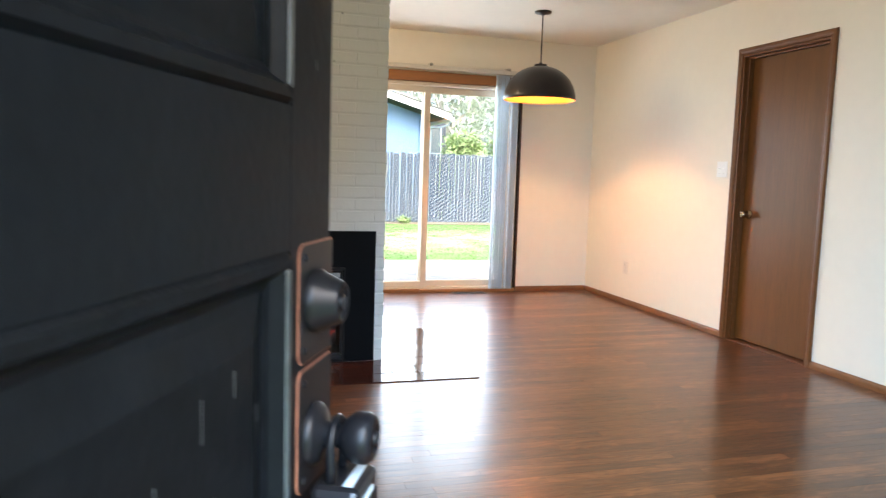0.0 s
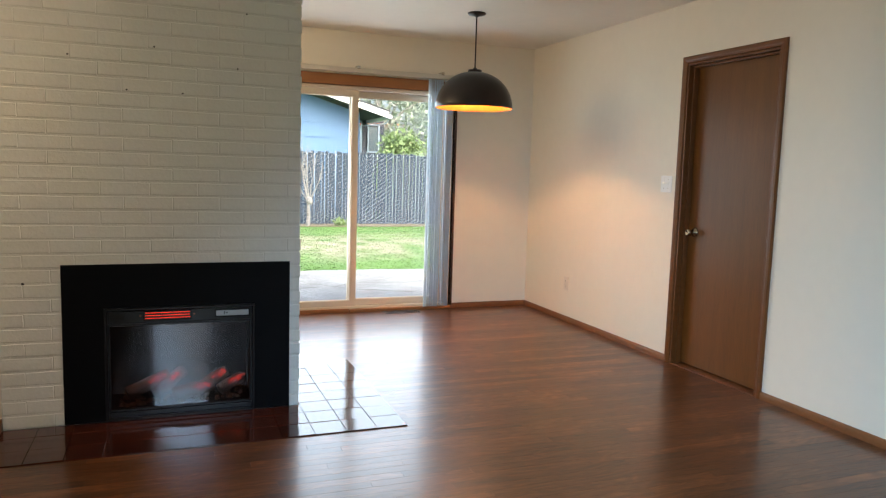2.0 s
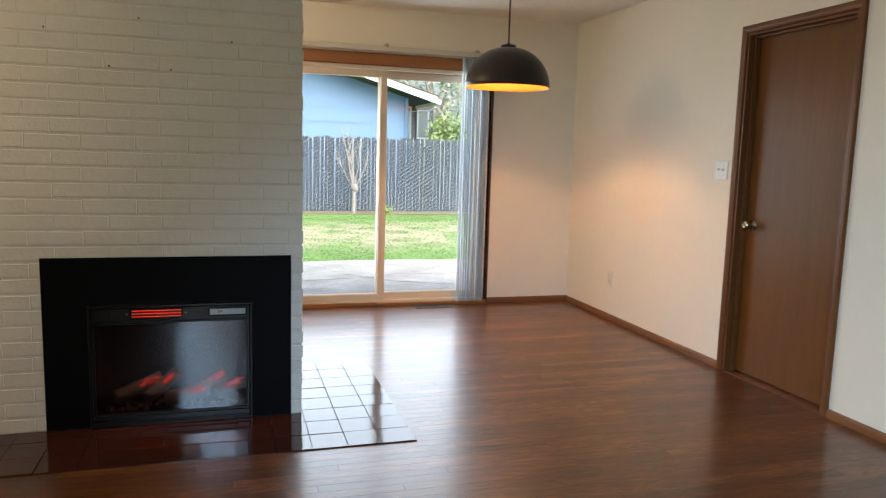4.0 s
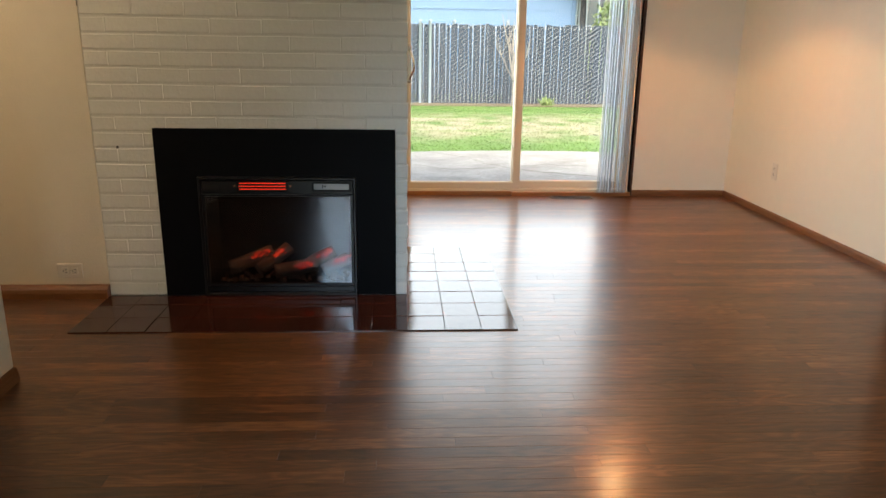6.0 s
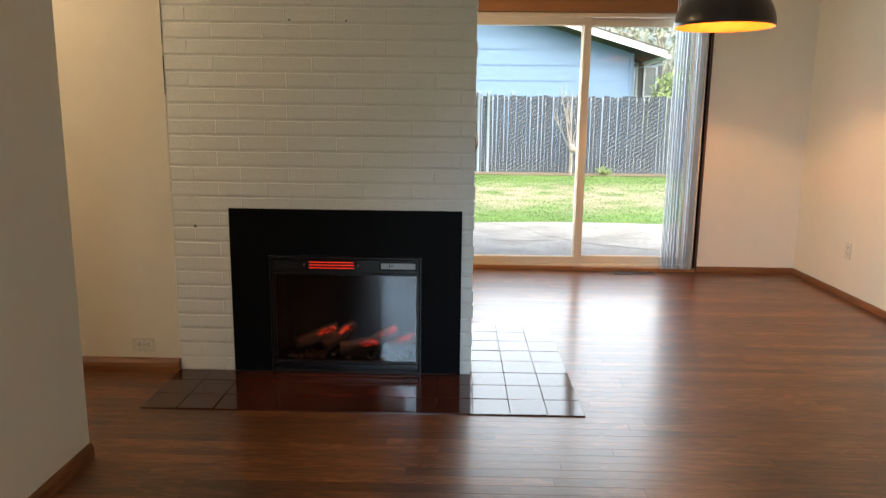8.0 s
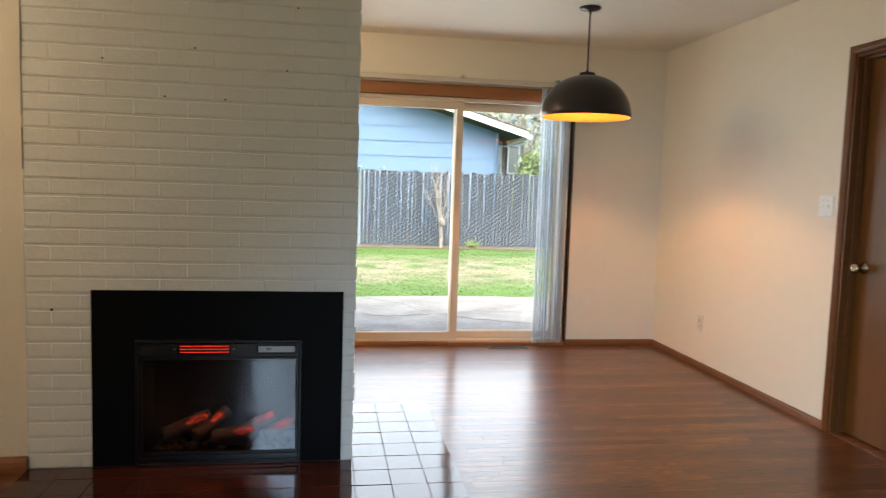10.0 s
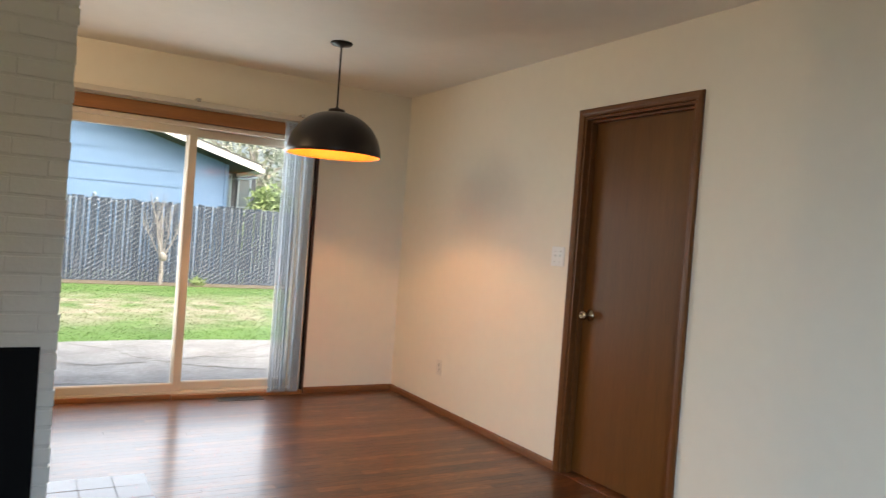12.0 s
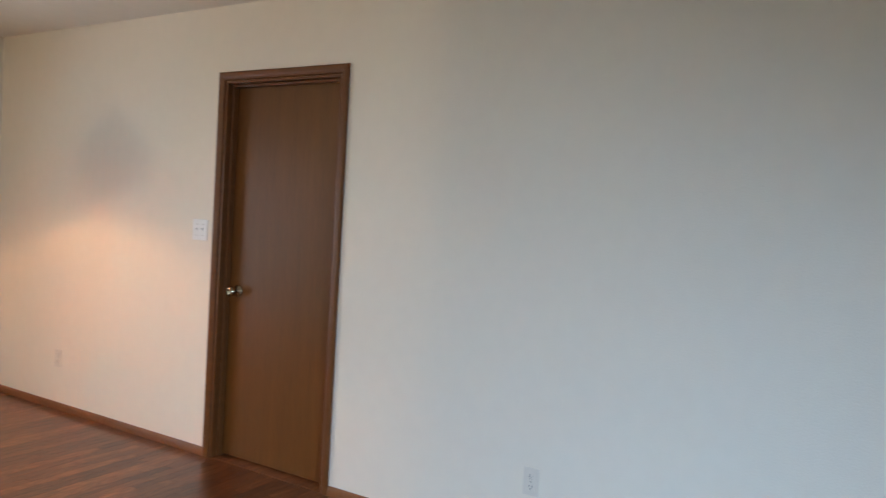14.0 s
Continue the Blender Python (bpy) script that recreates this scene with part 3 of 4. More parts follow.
def slope_board(x0, x1, y0, y1, thick, drop):
    bm = bmesh.new()
    c = []
    for y in (y0, y1):
        for x in (x0, x1):
            z = roof_z(x) - drop
            c += [bm.verts.new((x, y, z)), bm.verts.new((x, y, z - thick))]
    a, b, d, e = c[0:2], c[2:4], c[4:6], c[6:8]
    for q in ((a[0], b[0], b[1], a[1]), (d[0], d[1], e[1], e[0]), (a[0], d[0], e[0], b[0]), (a[1], b[1], e[1], d[1]), (a[0], a[1], d[1], d[0]), (b[0], e[0], e[1], b[1])):
        bm.faces.new(q)
    return bm


under(part("barge_board", slope_board(-3.56, 2.76, 16.46, 16.50, 0.19, 0.03), WHITEPAINT, label="white barge board"), house)
under(part("roof", slope_board(-3.56, 2.80, 16.44, 26, 0.03, -0.005), ROOFING, label="grey shingle roof"), house)
under(part("soffit", slope_board(-3.56, 2.70, 16.50, 26, 0.02, 0.16), SOFFIT_SHADE, label="dark soffit under the eave"), house)
under(part("gutter", B(2.76, 2.88, 16.5, 26, 2.68, 2.80, bevel=0.02), WHITEPAINT, label="white gutter"), house)
bm = bent([(2.80, 16.6, 2.68), (2.74, 16.62, 2.57), (2.5, 16.7, 2.50), (2.05, 16.9, 2.47), (2.03, 16.9, 0)], 0.024)
under(part("downspout", bm, FENCEPOST, label="pale grey downspout"), house)
# the wing's shade is put into its colour, darker than the siding
under(part("wing_wall", B(1.94, 3.35, 19.0, 19.2, -0.12, 2.86), SOFFIT_SHADE, label="recessed wall, its shade painted in as a dark colour"), house)
win = under(part("window", ring_frame(bmesh.new(), (2.16, 2.62, 1.35, 2.75), [(0, 19.0), (0, 18.94), (0.045, 18.94), (0.045, 18.99)]), FENCEPOST, label="white framed window"), house)
pane = part("pane", B(2.2, 2.58, 18.975, 18.985, 1.41, 2.69), HOUSEGLASS)
under(pane, win)
bar = part("glazing_bar", boxes((2.38, 2.41, 18.95, 18.98, 1.41, 2.69), (2.22, 2.56, 18.95, 18.98, 2.05, 2.08)), WHITEPAINT)
under(bar, win)
win = under(part("window", ring_frame(bmesh.new(), (2.80, 3.20, 1.75, 2.65), [(0, 19.0), (0, 18.94), (0.045, 18.94), (0.045, 18.99)]), FENCEPOST, label="white framed window"), house)
under(part("pane", B(2.84, 3.16, 18.975, 18.985, 1.81, 2.59), HOUSEGLASS), win)

# ---- the garden doors ----
slider = thing("sliding_door", (-1.73, 2.46, 0), "almond vinyl sliding glass garden door, closed", "sliding door")


def member(name, x0, x1, y0, y1, z0, z1, mat, parent, label="", bevel=0.004):
    return under(part(name, B(x0, x1, y0, y1, z0, z1, bevel=bevel), mat, label=label), parent)


L0, L1 = -2.66, -0.80
member("head_frame", L0, L1, 2.425, 2.54, 1.955, 1.988, ALMOND, slider)
member("side_jamb", L0, L0 + 0.03, 2.425, 2.54, 0.035, 1.955, ALMOND, slider)
member("side_jamb", L1 - 0.03, L1, 2.425, 2.54, 0.035, 1.955, ALMOND, slider)
member("track", L0, L1, 2.425, 2.54, 0.012, 0.045, ALMOND, slider)
for name, x0, x1, y0, y1 in (("sliding_panel", L0 + 0.032, -1.690, 2.435, 2.475), ("fixed_panel", -1.752, L1 - 0.032, 2.49, 2.53)):
    panel = under(part(name, ring_frame(bmesh.new(), (x0, x1, 0.047, 1.953), [(0, y1), (0, y0), (0.050, y0), (0.058, y0 + 0.008), (0.058, y1 - 0.008), (0.050, y1), (0, y1)]), ALMOND), slider)
    pane = under(part("pane", B(x0 + 0.05, x1 - 0.05, (y0 + y1) / 2 - 0.003, (y0 + y1) / 2 + 0.003, 0.10, 1.90), PANE), panel)
    pane.visible_shadow = False
    if name == "sliding_panel":
        bm = bmesh.new()
        hx, hy = x0 + 0.045, y0
        arc = [Vector((hx + 0.055 * math.sin(math.pi * k / 12) * 0.7, hy - 0.06 * math.sin(math.pi * k / 12), 0.90 + 0.23 * k / 12)) for k in range(13)]
        limb(bm, arc, 0.009, 0.009)
        box(bm, hx - 0.018, hx + 0.018, hy - 0.012, hy, 0.88, 1.15, bevel=0.005)
        under(part("door_pull", bm, CHROME, label="curved pale metal pull"), panel)

header = tagged(part("header_board", B(SX0, SX1, 2.402, 2.55, 1.99, 2.083, bevel=0.003), HEADER), "orange-stained fir board above the garden doors", "trim", kind="structure")
tagged(part("side_casing", B(SX1, SX1 + 0.018, 2.398, 2.545, 0, 2.085, bevel=0.003), JAMB), "dark brown jamb trim of the garden doors", "trim", kind="structure")
tagged(part("side_casing", B(SX0 - 0.018, SX0, 2.398, 2.545, 0, 2.085, bevel=0.003), JAMB), "dark brown jamb trim of the garden doors", "trim", kind="structure")
tagged(part("threshold", boxes((L0, -1.76, 2.40, 2.424, 0.0, 0.032), (-1.758, SX1, 2.375, 2.424, 0.0, 0.030), bevel=0.004), HEADER), "varnished wooden door sill strip", "trim", kind="structure")

blinds = thing("vertical_blinds", (-0.93, 2.35, 2.10), "pale vertical blinds stacked open beside the garden doors", "blinds")
member("head_rail", -2.66, -0.80, 2.335, 2.385, 2.094, 2.134, RAIL, blinds, "beige enamelled head rail", 0.006)
for x in (-2.55, -1.72, -0.95):
    member("bracket", x - 0.014, x + 0.014, 2.328, 2.41, 2.128, 2.152, CHROME, blinds, "", 0.003)


def vane():
    bm = bmesh.new()
    w, n = 0.076, 6
    cols = []
    for i in range(n + 1):
        u = i / n - 0.5
        cols.append([bm.verts.new((u * w, 0.006 * (1 - 4 * u * u), z)) for z in (0.035, 2.085)])
    for a, b in zip(cols, cols[1:]):
        f = bm.faces.new((a[0], b[0], b[1], a[1]))
        f.smooth = True
    return bm


first = part("vane", vane(), SLATVINYL)
N_VANE = 21
for i in range(N_VANE):
    ob = first if i == 0 else new("vane", first.data)
    x = -1.068 + i * 0.0108 + (0.012 if i > 12 else 0)
    ob.matrix_world = pose(x, 2.352, 0, 0, 0, 73 + random.uniform(-7, 7))
    bpy.context.view_layer.update()
    under(ob, blinds)

structure("wall_garage", B(0.128, 0.16, DY0 - 0.2, DY1 + 0.2, -0.1, 2.3), WALL, "plain wall closing the space behind the brown door")

# ---- brown inner door ----
door = thing("door_1", (0.05, -0.19, 0), "brown-stained flush wooden door, closed, in a wooden frame", "door", kind="structure")
CW = 0.0435
CASING = [(0, 0), (0, 0.009), (0.004, 0.0125), (0.012, 0.0135), (0.020, 0.0165), (CW - 0.008, 0.0175), (CW - 0.002, 0.015), (CW, 0.010), (CW, 0)]


def casing(a, b):
    """A moulded board with mitred ends, from a to b: each end is (y, z, dy, dz), the inner corner and the way out from it."""
    bm = bmesh.new()
    ends = [[bm.verts.new((-t, y + w * dy, z + w * dz)) for w, t in CASING] for y, z, dy, dz in (a, b)]
    for k in range(len(CASING)):
        m = (k + 1) % len(CASING)
        bm.faces.new((ends[0][k], ends[0][m], ends[1][m], ends[1][k]))
    bm.faces.new(ends[0])
    bm.faces.new(list(reversed(ends[1])))
    bmesh.ops.recalc_face_normals(bm, faces=bm.faces)
    return bm


under(part("casing", casing((DY1, 0, 1, 0), (DY1, DZ, 1, 1)), DOORCASE), door)
under(part("casing", casing((DY0, 0, -1, 0), (DY0, DZ, -1, 1)), DOORCASE), door)
under(part("head_casing", casing((DY0, DZ + 0.0004, -1, 1), (DY1, DZ + 0.0004, 1, 1)), DOORCASE), door)
for y0, y1 in ((DY1 - 0.016, DY1), (DY0, DY0 + 0.016)):
    member("jamb", -0.004, 0.124, y0, y1, 0, DZ - 0.016, DOORCASE, door, "", 0.002)
member("head_jamb", -0.004, 0.124, DY0, DY1, DZ - 0.016, DZ, DOORCASE, door, "", 0.002)
for y0, y1 in ((DY1 - 0.029, DY1 - 0.016), (DY0 + 0.016, DY0 + 0.029)):
    member("stop", 0.030, 0.066, y0, y1, 0, DZ - 0.030, DOORCASE, door, "", 0.003)
member("head_stop", 0.030, 0.066, DY0 + 0.016, DY1 - 0.016, DZ - 0.030, DZ - 0.016, DOORCASE, door, "", 0.003)
leaf = member("leaf", 0.068, 0.103, DY0 + 0.019, DY1 - 0.019, 0.012, DZ - 0.02, DOORWOOD, door, "", 0.002)
under(part("sill", B(-0.004, 0.124, DY0, DY1, -0.02, 0.003), OAKREST), door)
knob = part("knob", lathe(bmesh.new(), [(0, 0), (0.033, 0), (0.033, 0.004), (0.026, 0.010), (0.012, 0.013), (0.011, 0.030), (0.020, 0.036), (0.027, 0.048), (0.026, 0.060), (0.018, 0.067), (0.010, 0.068), (0.009, 0.065), (0, 0.065)],
                          pose(0.068, 0.118, 0.92, 0, -90, 0), seg=28), BRASS, label="worn brass door knob")
bpy.context.view_layer.update()
under(knob, leaf)


def wall_plate(name, m, w, h, label, category, fill, mat=WHITE):
    """A cover plate in its own xz plane, facing -y, with what it carries."""
    t = thing(name, m.translation, label, category)
    t.matrix_world = m
    part("plate", B(-w / 2, w / 2, -0.006, 0, -h / 2, h / 2, bevel=0.0028), mat, t)
    fill(t)
    return t


def duplex(t):
    for z in (-0.021, 0.021):
        r = part("socket", B(-0.0165, 0.0165, -0.0075, -0.004, z - 0.014, z + 0.014, bevel=0.004), IVORY, t)
        part("slot", boxes((-0.0075, -0.0055, -0.0082, -0.0070, z - 0.001, z + 0.008), (0.0055, 0.0075, -0.0082, -0.0070, z - 0.001, z + 0.007), (-0.002, 0.002, -0.0082, -0.0070, z - 0.010, z - 0.006)), HOLE, r)
    part("screw", lathe(bmesh.new(), [(0, 0.0075), (0.0025, 0.007), (0.003, 0.006)], pose(0, 0, 0, 90, 0, 0), seg=10), CHROME, t)


def toggles(t):
    for x in (-0.023, 0.023):
        part("toggle_frame", B(x - 0.006, x + 0.006, -0.0075, -0.004, -0.013, 0.013, bevel=0.001), WHITE, t)
        part("toggle", B(x - 0.0042, x + 0.0042, -0.018, -0.004, 0.000, 0.009, bevel=0.002), WHITE, t)
    for z in (-0.03, 0.03):
        for x in (-0.023, 0.023):
            part("screw", lathe(bmesh.new(), [(0, 0.0075), (0.0025, 0.007), (0.003, 0.006)], pose(x, 0, z, 90, 0, 0), seg=10), CHROME, t)


EAST = pose(0, 0, 0, 0, 0, -90)
wall_plate("light_switch", Matrix.Translation((0, 0.357, 1.238)) @ EAST, 0.116, 0.116, "white double toggle switch plate beside the brown door", "switch", toggles)
wall_plate("wall_outlet", Matrix.Translation((0, 1.637, 0.332)) @ EAST, 0.070, 0.115, "ivory duplex outlet on the cream wall", "outlet", duplex, IVORY)
wall_plate("wall_outlet", Matrix.Translation((0, -1.689, 0.32)) @ EAST, 0.070, 0.115, "ivory duplex outlet on the cream wall", "outlet", duplex, IVORY)
wall_plate("wall_outlet", Matrix.Translation((-4.18, -0.0042, 0.127)) @ pose(0, 0, 0, 0, 90, 0), 0.070, 0.115, "ivory duplex outlet set sideways above the baseboard", "outlet", duplex, IVORY)

# ---- baseboards ----


def baseboard(name, a, b, side, h=0.046, t=0.014):
    """A board along the floor from a to b, standing out to the given side, with an eased top edge."""
    a, b, s = Vector((*a, 0)), Vector((*b, 0)), Vector((*side, 0)) * t
    bm = bmesh.new()
    prof = [(0, 0), (1, 0), (1, h * 0.45), (0.88, h * 0.72), (0.65, h * 0.9), (0.35, h), (0, h)]
    ends = [[bm.verts.new(p + s * u + Vector((0, 0, z))) for u, z in prof] for p in (a, b)]
    for i in range(len(prof)):
        j = (i + 1) % len(prof)
        bm.faces.new((ends[0][i], ends[0][j], ends[1][j], ends[1][i]))
    bm.faces.new(ends[0])
    bm.faces.new(ends[1][::-1])
    return tagged(part(name, bm, TRIM), "brown-stained wooden baseboard along the wall", "baseboard", kind="structure")


baseboard("baseboard", (0, -4.24), (0, DY0 - CW), (-1, 0))
baseboard("baseboard", (0, DY1 + CW), (0, 2.41), (-1, 0))
baseboard("baseboard", (SX1 + 0.018, 2.41), (-0.014, 2.41), (0, -1))
baseboard("baseboard", (-4.0, -4.24), (-4.0, -0.90), (1, 0), 0.054, 0.016)
baseboard("baseboard", (-6.2, -0.0042), (-4.008, -0.0042), (0, -1), 0.060, 0.040)
baseboard("baseboard", (FX1 + 0.06, -4.24), (-0.014, -4.24), (0, 1))

# ---- pendant lamp ----
PX, PY = -1.117, 1.22
pend = thing("pendant_lamp", (PX, PY, CEILING), "dark bronze dome pendant lamp with a gold inside, lit", "pendant lamp")
part("canopy", lathe(bmesh.new(), [(0, 0), (0.066, 0), (0.068, -0.006), (0.060, -0.014), (0.022, -0.022), (0.010, -0.030), (0, -0.030)]), BRONZE, pend)
part("rod", tube(bmesh.new(), (0, 0, -0.028), (0, 0, -0.41), 0.0055), BRONZE, pend)
RIM = 1.752 - CEILING
R, H = 0.288, 0.268
outer = [(R * math.cos(a) ** 0.92, RIM + H * math.sin(a)) for a in np.linspace(0, math.pi / 2 * 0.9, 18)]
part("dome", lathe(bmesh.new(), [(R - 0.004, RIM), *outer, (0.052, RIM + H + 0.001), (0.050, RIM + H + 0.014), (0.016, RIM + H + 0.019), (0.010, RIM + H + 0.030), (0, RIM + H + 0.030)], seg=56), BRONZE, pend)
part("lining", lathe(bmesh.new(), [(R - 0.004, RIM)] + [(max(0, (R - 0.005) * math.cos(a) ** 0.92), RIM + (H - 0.005) * math.sin(a)) for a in np.linspace(0.01, math.pi / 2 * 0.97, 18)], seg=56), GOLD, pend, "gold painted inside of the shade")
part("socket", lathe(bmesh.new(), [(0, RIM + H - 0.01), (0.02, RIM + H - 0.01), (0.02, RIM + 0.205), (0, RIM + 0.205)], seg=20), BRONZE, pend)
bulb = part("bulb", lathe(bmesh.new(), [(0.013, RIM + 0.207), (0.014, RIM + 0.195), (0.028, RIM + 0.170), (0.031, RIM + 0.15), (0.027, RIM + 0.128), (0.012, RIM + 0.116), (0, RIM + 0.114)], seg=24), BULB, pend, "glowing warm bulb")
bulb.visible_shadow = False
kl = thing("ceiling_light", (-4.13, 1.395, CEILING), "round flush ceiling light with frosted glass, lit", "ceiling light")
part("base", lathe(bmesh.new(), [(0, 0), (0.15, 0), (0.15, -0.02), (0, -0.02)]), BRONZE, kl)
d = part("diffuser", lathe(bmesh.new(), [(0.14, -0.02)] + [(0.14 * math.cos(a), -0.02 - 0.08 * math.sin(a)) for a in np.linspace(0.1, math.pi / 2, 8)]), FROSTED, kl)
d.visible_shadow = False

copy_thing(kl, pose(-5.3, -0.47, CEILING))

# ---- floor register ----
vent = thing("floor_vent", (-1.285, 2.315, 0), "brown metal floor register before the garden doors", "floor vent")
part("frame", boxes((-0.165, 0.165, -0.055, -0.045, 0, 0.005), (-0.165, 0.165, 0.045, 0.055, 0, 0.005), (-0.165, -0.153, -0.045, 0.045, 0, 0.005), (0.153, 0.165, -0.045, 0.045, 0, 0.005)), VENTMETAL, vent)
part("well", B(-0.153, 0.153, -0.045, 0.045, 0.0005, 0.001), HOLE, vent)
for i in range(20):
    x = -0.145 + i * 0.01526
    part("louvre", B(x - 0.002, x + 0.002, -0.045, 0.045, 0.001, 0.0045), VENTMETAL, vent)
part("louvre", B(-0.153, 0.153, -0.003, 0.003, 0.0046, 0.0056), VENTMETAL, vent)

# ---- chimney, fireplace, hearth ----
CX0, CX1, CD = -4.01, -2.612, 0.465
IX0, IX1, IZ = -3.562, -2.848, 0.574


def chimney_core():
    """The breast in one piece, with the recess for the fire cut up into its foot."""
    pts = [(CX0, 0), (IX0, 0), (IX0, IZ), (IX1, IZ), (IX1, 0), (CX1 - 0.004, 0), (CX1 - 0.004, CEILING), (CX0, CEILING)]
    bm = bmesh.new()
    f, g = [[bm.verts.new((x, y, z)) for x, z in pts] for y in (-0.0004, CD)]
    bm.faces.new(f)
    bm.faces.new(g[::-1])
    for i in range(len(pts)):
        k = (i + 1) % len(pts)
        bm.faces.new((f[i], g[i], g[k], f[k]))
    return bm


chimney = structure("chimney", chimney_core(), MORTAR, "white painted brick chimney breast", "chimney")
part("recess_back", B(IX0 + 0.001, IX1 - 0.001, 0.30, CD - 0.001, 0.001, IZ - 0.001), MORTAR, chimney)

fire = thing("electric_fireplace", ((IX0 + IX1) / 2, -0.02, 0.004), "black electric fireplace insert with glowing red logs", "fireplace")


def fpart(name, bm, mat, parent=None, label="", smooth=False):
    return under(part(name, bm, mat, None, label, smooth), parent or fire)


SX = (-3.745, -2.667)


def holed_panel(outer, inner, y0, y1, ease):
    """A flat panel with a rectangular opening, its outer edge eased."""
    bm = bmesh.new()
    (a0, a1, c0, c1), (b0, b1, d0, d1) = outer, inner
    rects = [(a0, a1, c0, c1, y1), (a0, a1, c0, c1, y0 + ease), (a0 + ease, a1 - ease, c0 + ease, c1 - ease, y0), (b0, b1, d0, d1, y0), (b0, b1, d0, d1, y1)]
    loops = [[bm.verts.new(c) for c in ((x0, y, z0), (x1, y, z0), (x1, y, z1), (x0, y, z1))] for x0, x1, z0, z1, y in rects]
    for p, q in zip(loops, loops[1:]):
        for i in range(4):
            bm.faces.new((p[i], p[(i + 1) % 4], q[(i + 1) % 4], q[i]))
    return bm


fpart("surround", holed_panel((SX[0], SX[1], 0.006, 0.790), (IX0 + 0.01, IX1 - 0.01, 0.012, IZ - 0.01), -0.0145, -0.005, 0.0015), BLACK, label="flat matt black surround panel")
fpart("bezel", ring_frame(bmesh.new(), (IX0, IX1, 0.006, IZ), [(0, -0.0146), (0, -0.028), (0.004, -0.031), (0.010, -0.031), (0.014, -0.026), (0.016, -0.016)]), BLACKGLOSS)
ctl = fpart("control_panel", B(IX0 + 0.016, IX1 - 0.016, -0.024, 0.0, 0.496, IZ - 0.016, bevel=0.002), BLACKGLOSS)
fpart("heater_slot", ring_frame(bmesh.new(), (-3.385, -3.158, 0.507, 0.556), [(0, -0.0242), (0, -0.0265), (0.003, -0.0265), (0.004, -0.0242)]), BLACK, ctl)
for z in (0.519, 0.5325, 0.546):
    fpart("heater_bar", tube(bmesh.new(), (-3.376, -0.0265, z), (-3.166, -0.0265, z), 0.0016, seg=10), REDGLOW, ctl, "glowing red heater bar")
for x in (-3.398, -3.146):
    fpart("indicator", lathe(bmesh.new(), [(0, 0.0255), (0.004, 0.025), (0.005, 0.024)], pose(x, 0, 0.5325, 90, 0, 0), seg=12), COPPER, ctl)
fpart("display", B(-3.040, -2.880, -0.0262, -0.0242, 0.517, 0.545, bevel=0.0008), SILVER, ctl, "silver display plate")
fpart("display_rim", ring_frame(bmesh.new(), (-3.048, -2.872, 0.511, 0.551), [(0, -0.0242), (0, -0.0272), (0.005, -0.0272), (0.006, -0.0262)]), BLACK, ctl)
fpart("display_mark", boxes((-3.002, -2.998, -0.0266, -0.0258, 0.524, 0.540), (-2.994, -2.984, -0.0266, -0.0258, 0.530, 0.535)), HOLE, ctl)
fpart("sensor_window", B(-3.535, -3.470, -0.0255, -0.0242, 0.514, 0.550, bevel=0.0005), HOLE, ctl)
fpart("glass_frame", ring_frame(bmesh.new(), (IX0 + 0.016, IX1 - 0.016, 0.056, 0.494), [(0, -0.0146), (0, -0.026), (0.008, -0.026), (0.011, -0.018), (0.011, -0.010)]), BLACKGLOSS)
gl = fpart("glass", B(IX0 + 0.022, IX1 - 0.022, -0.019, -0.015, 0.062, 0.488), DARKGLASS, label="dark reflecting glass front")
gl.visible_shadow = False
fpart("lower_grille", boxes((IX0 + 0.016, IX1 - 0.016, -0.024, -0.004, 0.008, 0.024), (IX0 + 0.016, IX1 - 0.016, -0.026, -0.004, 0.028, 0.050), bevel=0.002), BLACKGLOSS)
fpart("firebox", boxes((IX0 + 0.004, IX0 + 0.012, 0, 0.28, 0.05, 0.50), (IX1 - 0.012, IX1 - 0.004, 0, 0.28, 0.05, 0.50), (IX0 + 0.004, IX1 - 0.004, 0.272, 0.28, 0.05, 0.50), (IX0 + 0.004, IX1 - 0.004, 0, 0.28, 0.495, 0.50), (IX0 + 0.004, IX1 - 0.004, 0, 0.28, 0.05, 0.056)), BLACK, label="black inside of the firebox")


def log(a, b, r, seed):
    bm = bmesh.new()
    a, b = Vector(a), Vector(b)
    q = (b - a).to_track_quat("Z", "Y").to_matrix().to_4x4()
    n, L = 14, (b - a).length
    rings = []
    for i in range(9):
        t = i / 8
        ring = []
        for k in range(n):
            ang = 2 * math.pi * k / n
            rr = r * (1 + 0.22 * noise.noise(Vector((math.cos(ang) * 1.7 + seed, math.sin(ang) * 1.7, t * 4))))
            ring.append(bm.verts.new(Matrix.Translation(a) @ q @ Vector((rr * math.cos(ang), rr * math.sin(ang), t * L))))
        rings.append(ring)
    for p, w in zip(rings, rings[1:]):
        for k in range(n):
            f = bm.faces.new((p[k], p[(k + 1) % n], w[(k + 1) % n], w[k]))
            f.smooth = True
    bm.faces.new(rings[0][::-1])
    bm.faces.new(rings[-1])
    return bm


